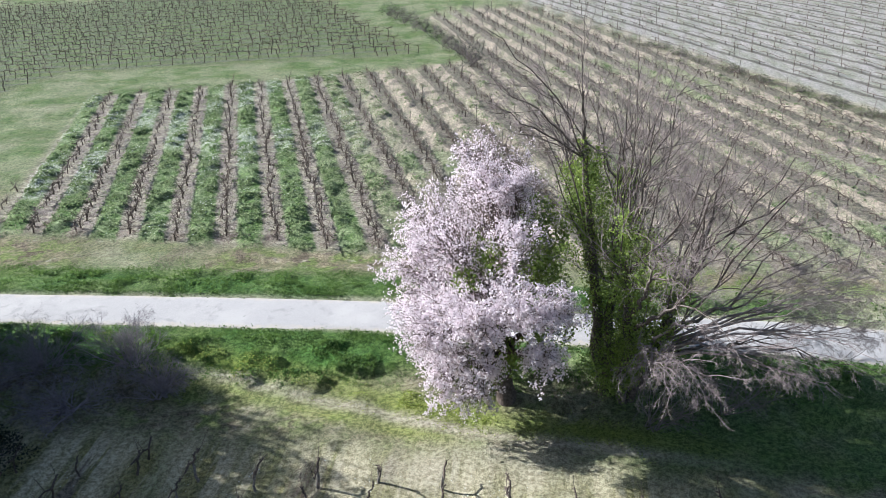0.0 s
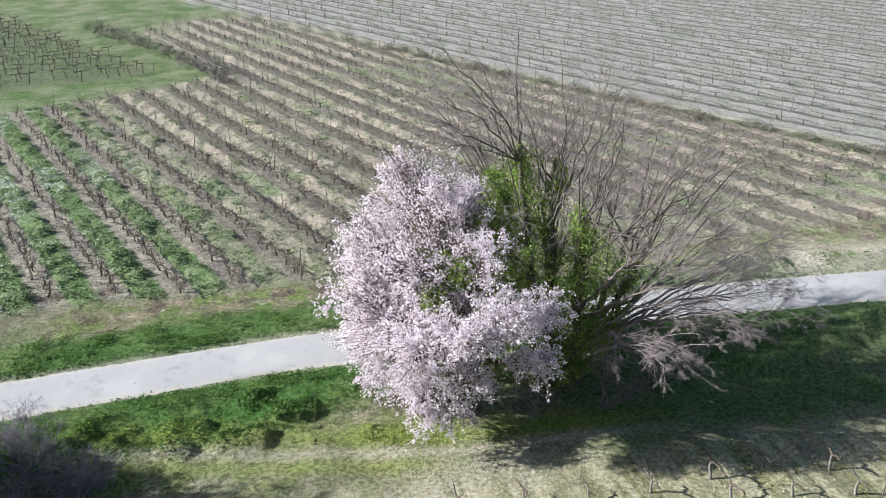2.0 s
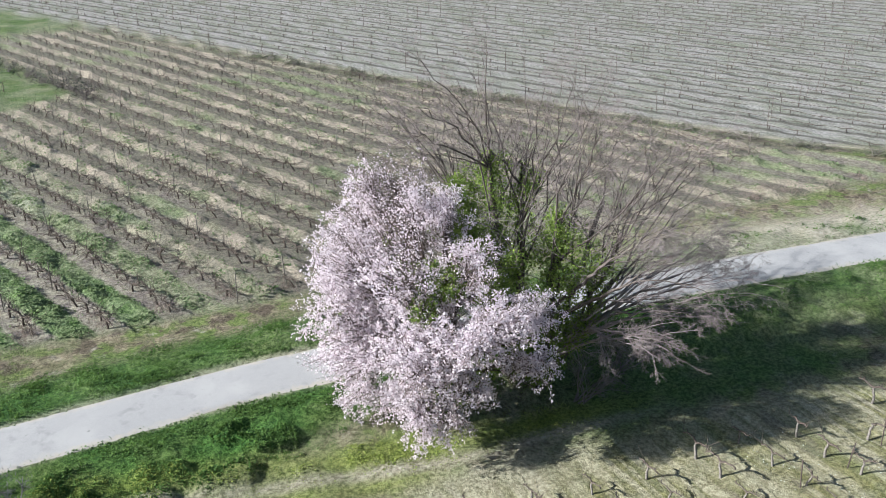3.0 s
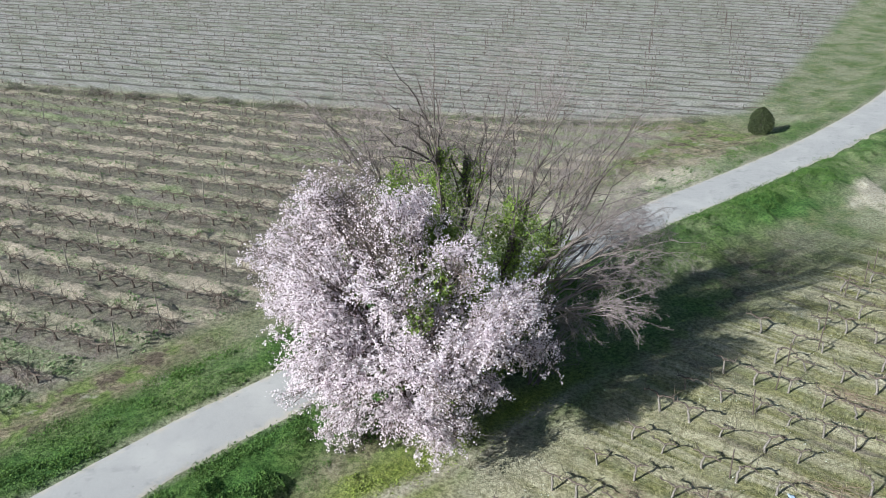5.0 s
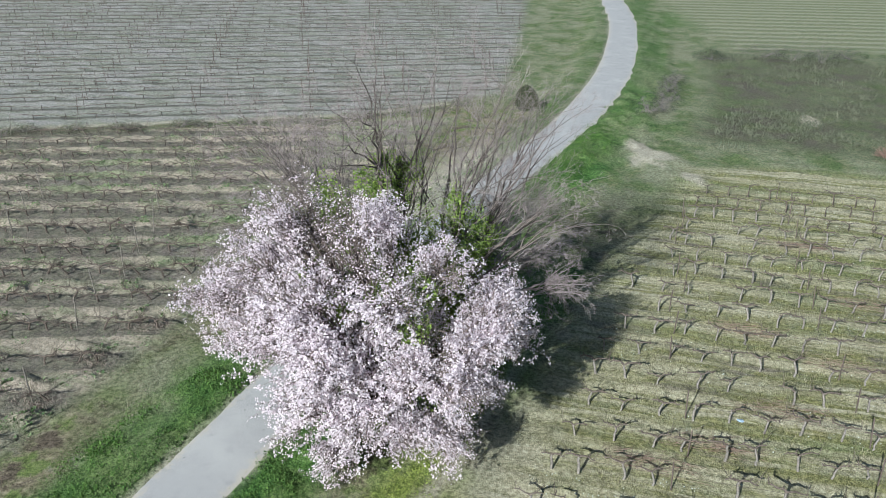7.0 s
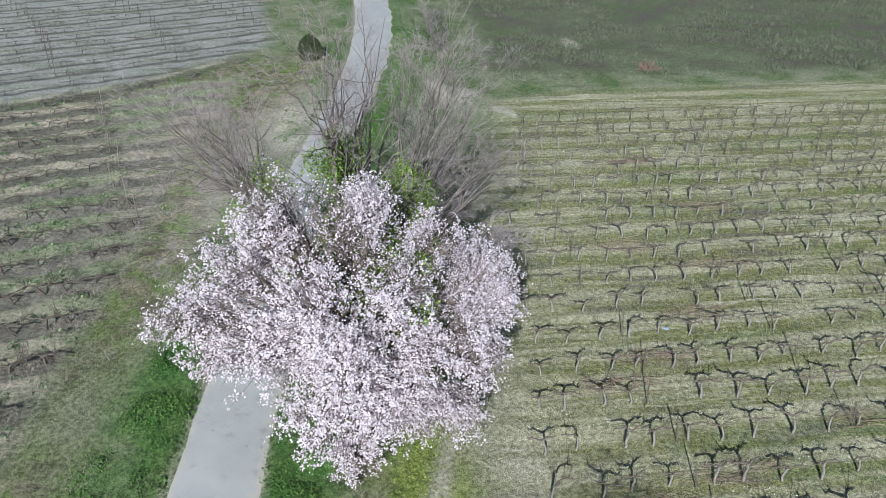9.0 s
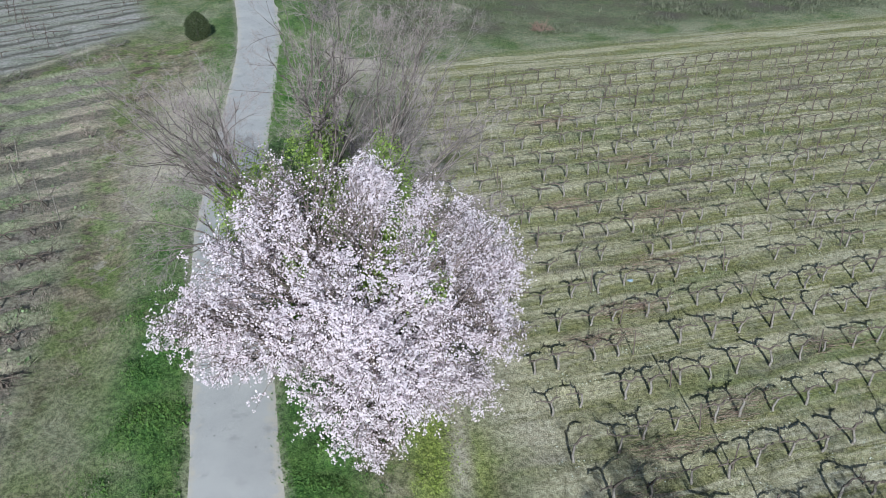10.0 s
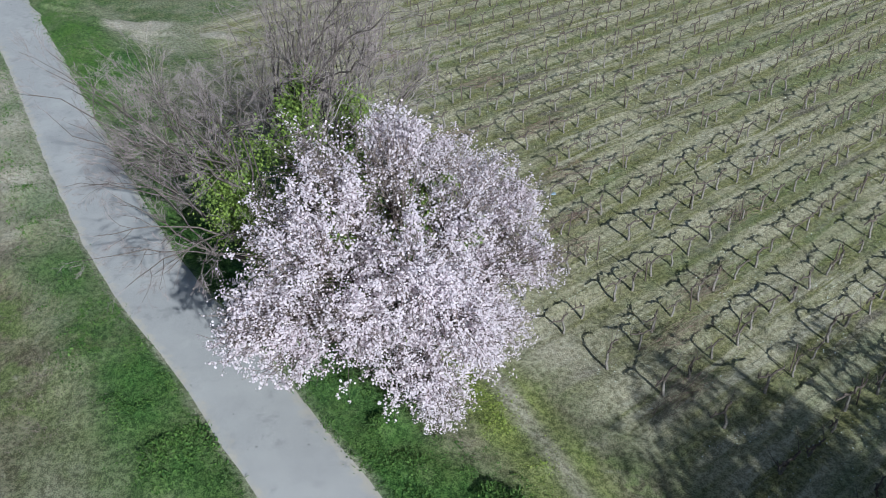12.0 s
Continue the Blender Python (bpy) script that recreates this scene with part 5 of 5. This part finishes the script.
ends = np.zeros((len(w_lines), 2))
ends[:, 0] = w_lines / W_ACROSS[0] - 11.4
ends[:, 1] = 32.9 - 0.075 * ends[:, 0] + grass_gen.uniform(-0.5, 0.5, len(ends))
ends[:, 0] = (w_lines - W_ACROSS[1] * ends[:, 1]) / W_ACROSS[0]
bx, by = np.repeat(ends[:, 0], 14) + grass_gen.normal(0, 0.22, len(ends) * 14), np.repeat(ends[:, 1], 14) + grass_gen.normal(0, 0.4, len(ends) * 14)
blades("row_end_tufts", "dry brown grass tufts at the ends of the vine rows", bx, by, 16, (0.07, 0.16), M_DRY_BROWN, grass_gen, "grass", 0.24, 1.0)


def between_rows(x, y):
    v = ((W_ACROSS[0] * x + W_ACROSS[1] * y - W_FIRST) / W_STEP) % 1.0
    v_w = W_ACROSS[0] * x + W_ACROSS[1] * y
    return west_field(x, y) * soft(np.abs(v - 0.5), 0.36, 0.14) * (0.15 + 0.85 * soft(v_w, 10, 0)) * (0.25 + 0.75 * soft(value_noise(x, y, 1.0, 35), 0.25, 0.65))


bx, by = sown(80000, (-36, 30, 30, 70), between_rows, grass_gen)
blades("row_weeds", "green weeds between the vine rows", bx, by, 8, (0.05, 0.12), M_WEED, grass_gen, "weeds", 0.14, 1.0, HERB)
fx, fy = sown(110000, (-36, 26, 30, 70), lambda x, y: between_rows(x, y) * soft(W_ACROSS[0] * x + W_ACROSS[1] * y, 7, 1) * soft(value_noise(x, y, 4.5, 12), 0.3, 0.55), grass_gen)
p = np.stack([fx, fy, surface(fx, fy) + grass_gen.uniform(0.10, 0.24, len(fx))], -1)
DISC = [(1, 0, 0), (0, 1, 0), (-1, 0, 0), (0, -1, 0)]
tagged(new("white_weed_flowers", scatter("white_weed_flowers", DISC, [(0, 1, 2), (0, 2, 3)], p, turns(len(p), 0.7, grass_gen), grass_gen.uniform(0.018, 0.042, len(p)), M_DAISY)), "small white wild flowers among the rows", "flowers", kind="stuff")


bx, by = sown(9000, (32, 62, -24, 13), lambda x, y: soft(road_offset(x, y), -7, -10) * soft(value_noise(x, y, 2.6, 51), 0.3, 0.6), grass_gen)
blades("scrub", "grey-green scrub and dead weeds on fallow land", bx, by, 6, (0.14, 0.32), M_SCRUB, grass_gen, "scrub", 0.22, 1.0)


def south_cover(x, y):
    v = ((S_ACROSS[0] * x + S_ACROSS[1] * y - S_FIRST) / S_STEP) % 1.0
    return inside(x, y, S_FIELD, 0.6) * soft(value_noise(x * 2.2, y * 0.4, 1.0, 41), 0.3, 0.65) * soft(np.abs(v - 0.5), 0.2, 0.35)


bx, by = sown(34000, (-20, 28, -14, 20), south_cover, grass_gen)
blades("vineyard_grass", "short yellow-green grass between the vine rows", bx, by, 5, (0.05, 0.11), M_BLADE_OLIVE, grass_gen, "grass", 0.12, 1.0)
bx, by = sown(14000, (-20, 28, -14, 21), lambda x, y: 0.8 * inside(x, y, S_FIELD, 0.8) * soft(value_noise(x * 1.8, y * 0.4, 1.1, 42), 0.35, 0.7), grass_gen)
blades("vineyard_straw", "short dry grass between the vine rows", bx, by, 5, (0.05, 0.11), M_BLADE_DRY, grass_gen, "grass", 0.13, 1.1)
fx, fy = sown(26000, (-20, 26, -12, 20), lambda x, y: inside(x, y, S_FIELD, 0.6) * soft(value_noise(x * 2.2, y * 0.5, 1.0, 43), 0.55, 0.75), grass_gen)
p = np.stack([fx, fy, surface(fx, fy) + 0.07], -1)
tagged(new("daisies", scatter("daisies", DISC, [(0, 1, 2), (0, 2, 3)], p, turns(len(p), 0.7, grass_gen), grass_gen.uniform(0.012, 0.024, len(p)), M_DAISY)), "small white daisies in the vineyard grass", "flowers", kind="stuff")


def cut_canes(x, y, along, n, seed, length=1.6, wide=0.30):
    """A heap of cut canes lying between two vine rows."""
    gen = np.random.default_rng(seed)
    t = Tubes()
    a0 = math.atan2(along[1], along[0])
    for k in range(n):
        a = a0 + gen.normal(0, 0.28)
        c = np.array((gen.normal(0, wide), gen.normal(0, wide), 0)) + np.array((*along, 0)) * gen.uniform(-length, length) * 0.55
        h = np.array((math.cos(a), math.sin(a), gen.normal(0, 0.08))) * gen.uniform(0.25, 0.55)
        c[2] = gen.uniform(0.05, 0.20)
        t.add(wiggle(c - h, c + h, 4, 0.12, gen), (0.006, 0.005, 0.004, 0.003), 3)
    ob = new("cut_cane_heap", t.mesh("cut_cane_heap", M_CANE))
    ob.location = (x, y, float(height(x, y)))
    return tagged(ob, "loose heap of cut brown vine canes on the grass", "prunings", kind="stuff")


for k, (x, y) in enumerate(((4.0, 11.3), (0.2, 14.8), (1.6, 13.2), (-4.6, 15.4), (-3.6, 12.6), (7.4, 9.0), (12.3, 7.4), (-6.2, 17.2), (9.0, 12.2), (17.6, 9.6), (-1.8, 8.0))):
    cut_canes(x, y, (-0.03, 1.0), 55, 200 + k, 2.0, 0.26)


def plastic_bag():
    gen = np.random.default_rng(3)
    bm = bmesh.new()
    bmesh.ops.create_icosphere(bm, subdivisions=2, radius=0.085)
    for v in bm.verts:
        k = 1 + gen.normal(0, 0.16)
        v.co = Vector((v.co.x * k * 0.8, v.co.y * k * 1.2, max(v.co.z * k * 0.45, -0.05)))
    me = bpy.data.meshes.new("plastic_sack")
    bm.to_mesh(me)
    bm.free()
    me.materials.append(M_BLUE)
    ob = new("plastic_sack", me)
    ob.location = (3.15, 12.4, 0.06)
    tagged(ob, "crumpled pale blue plastic sack lying in the grass", "sack")


plastic_bag()
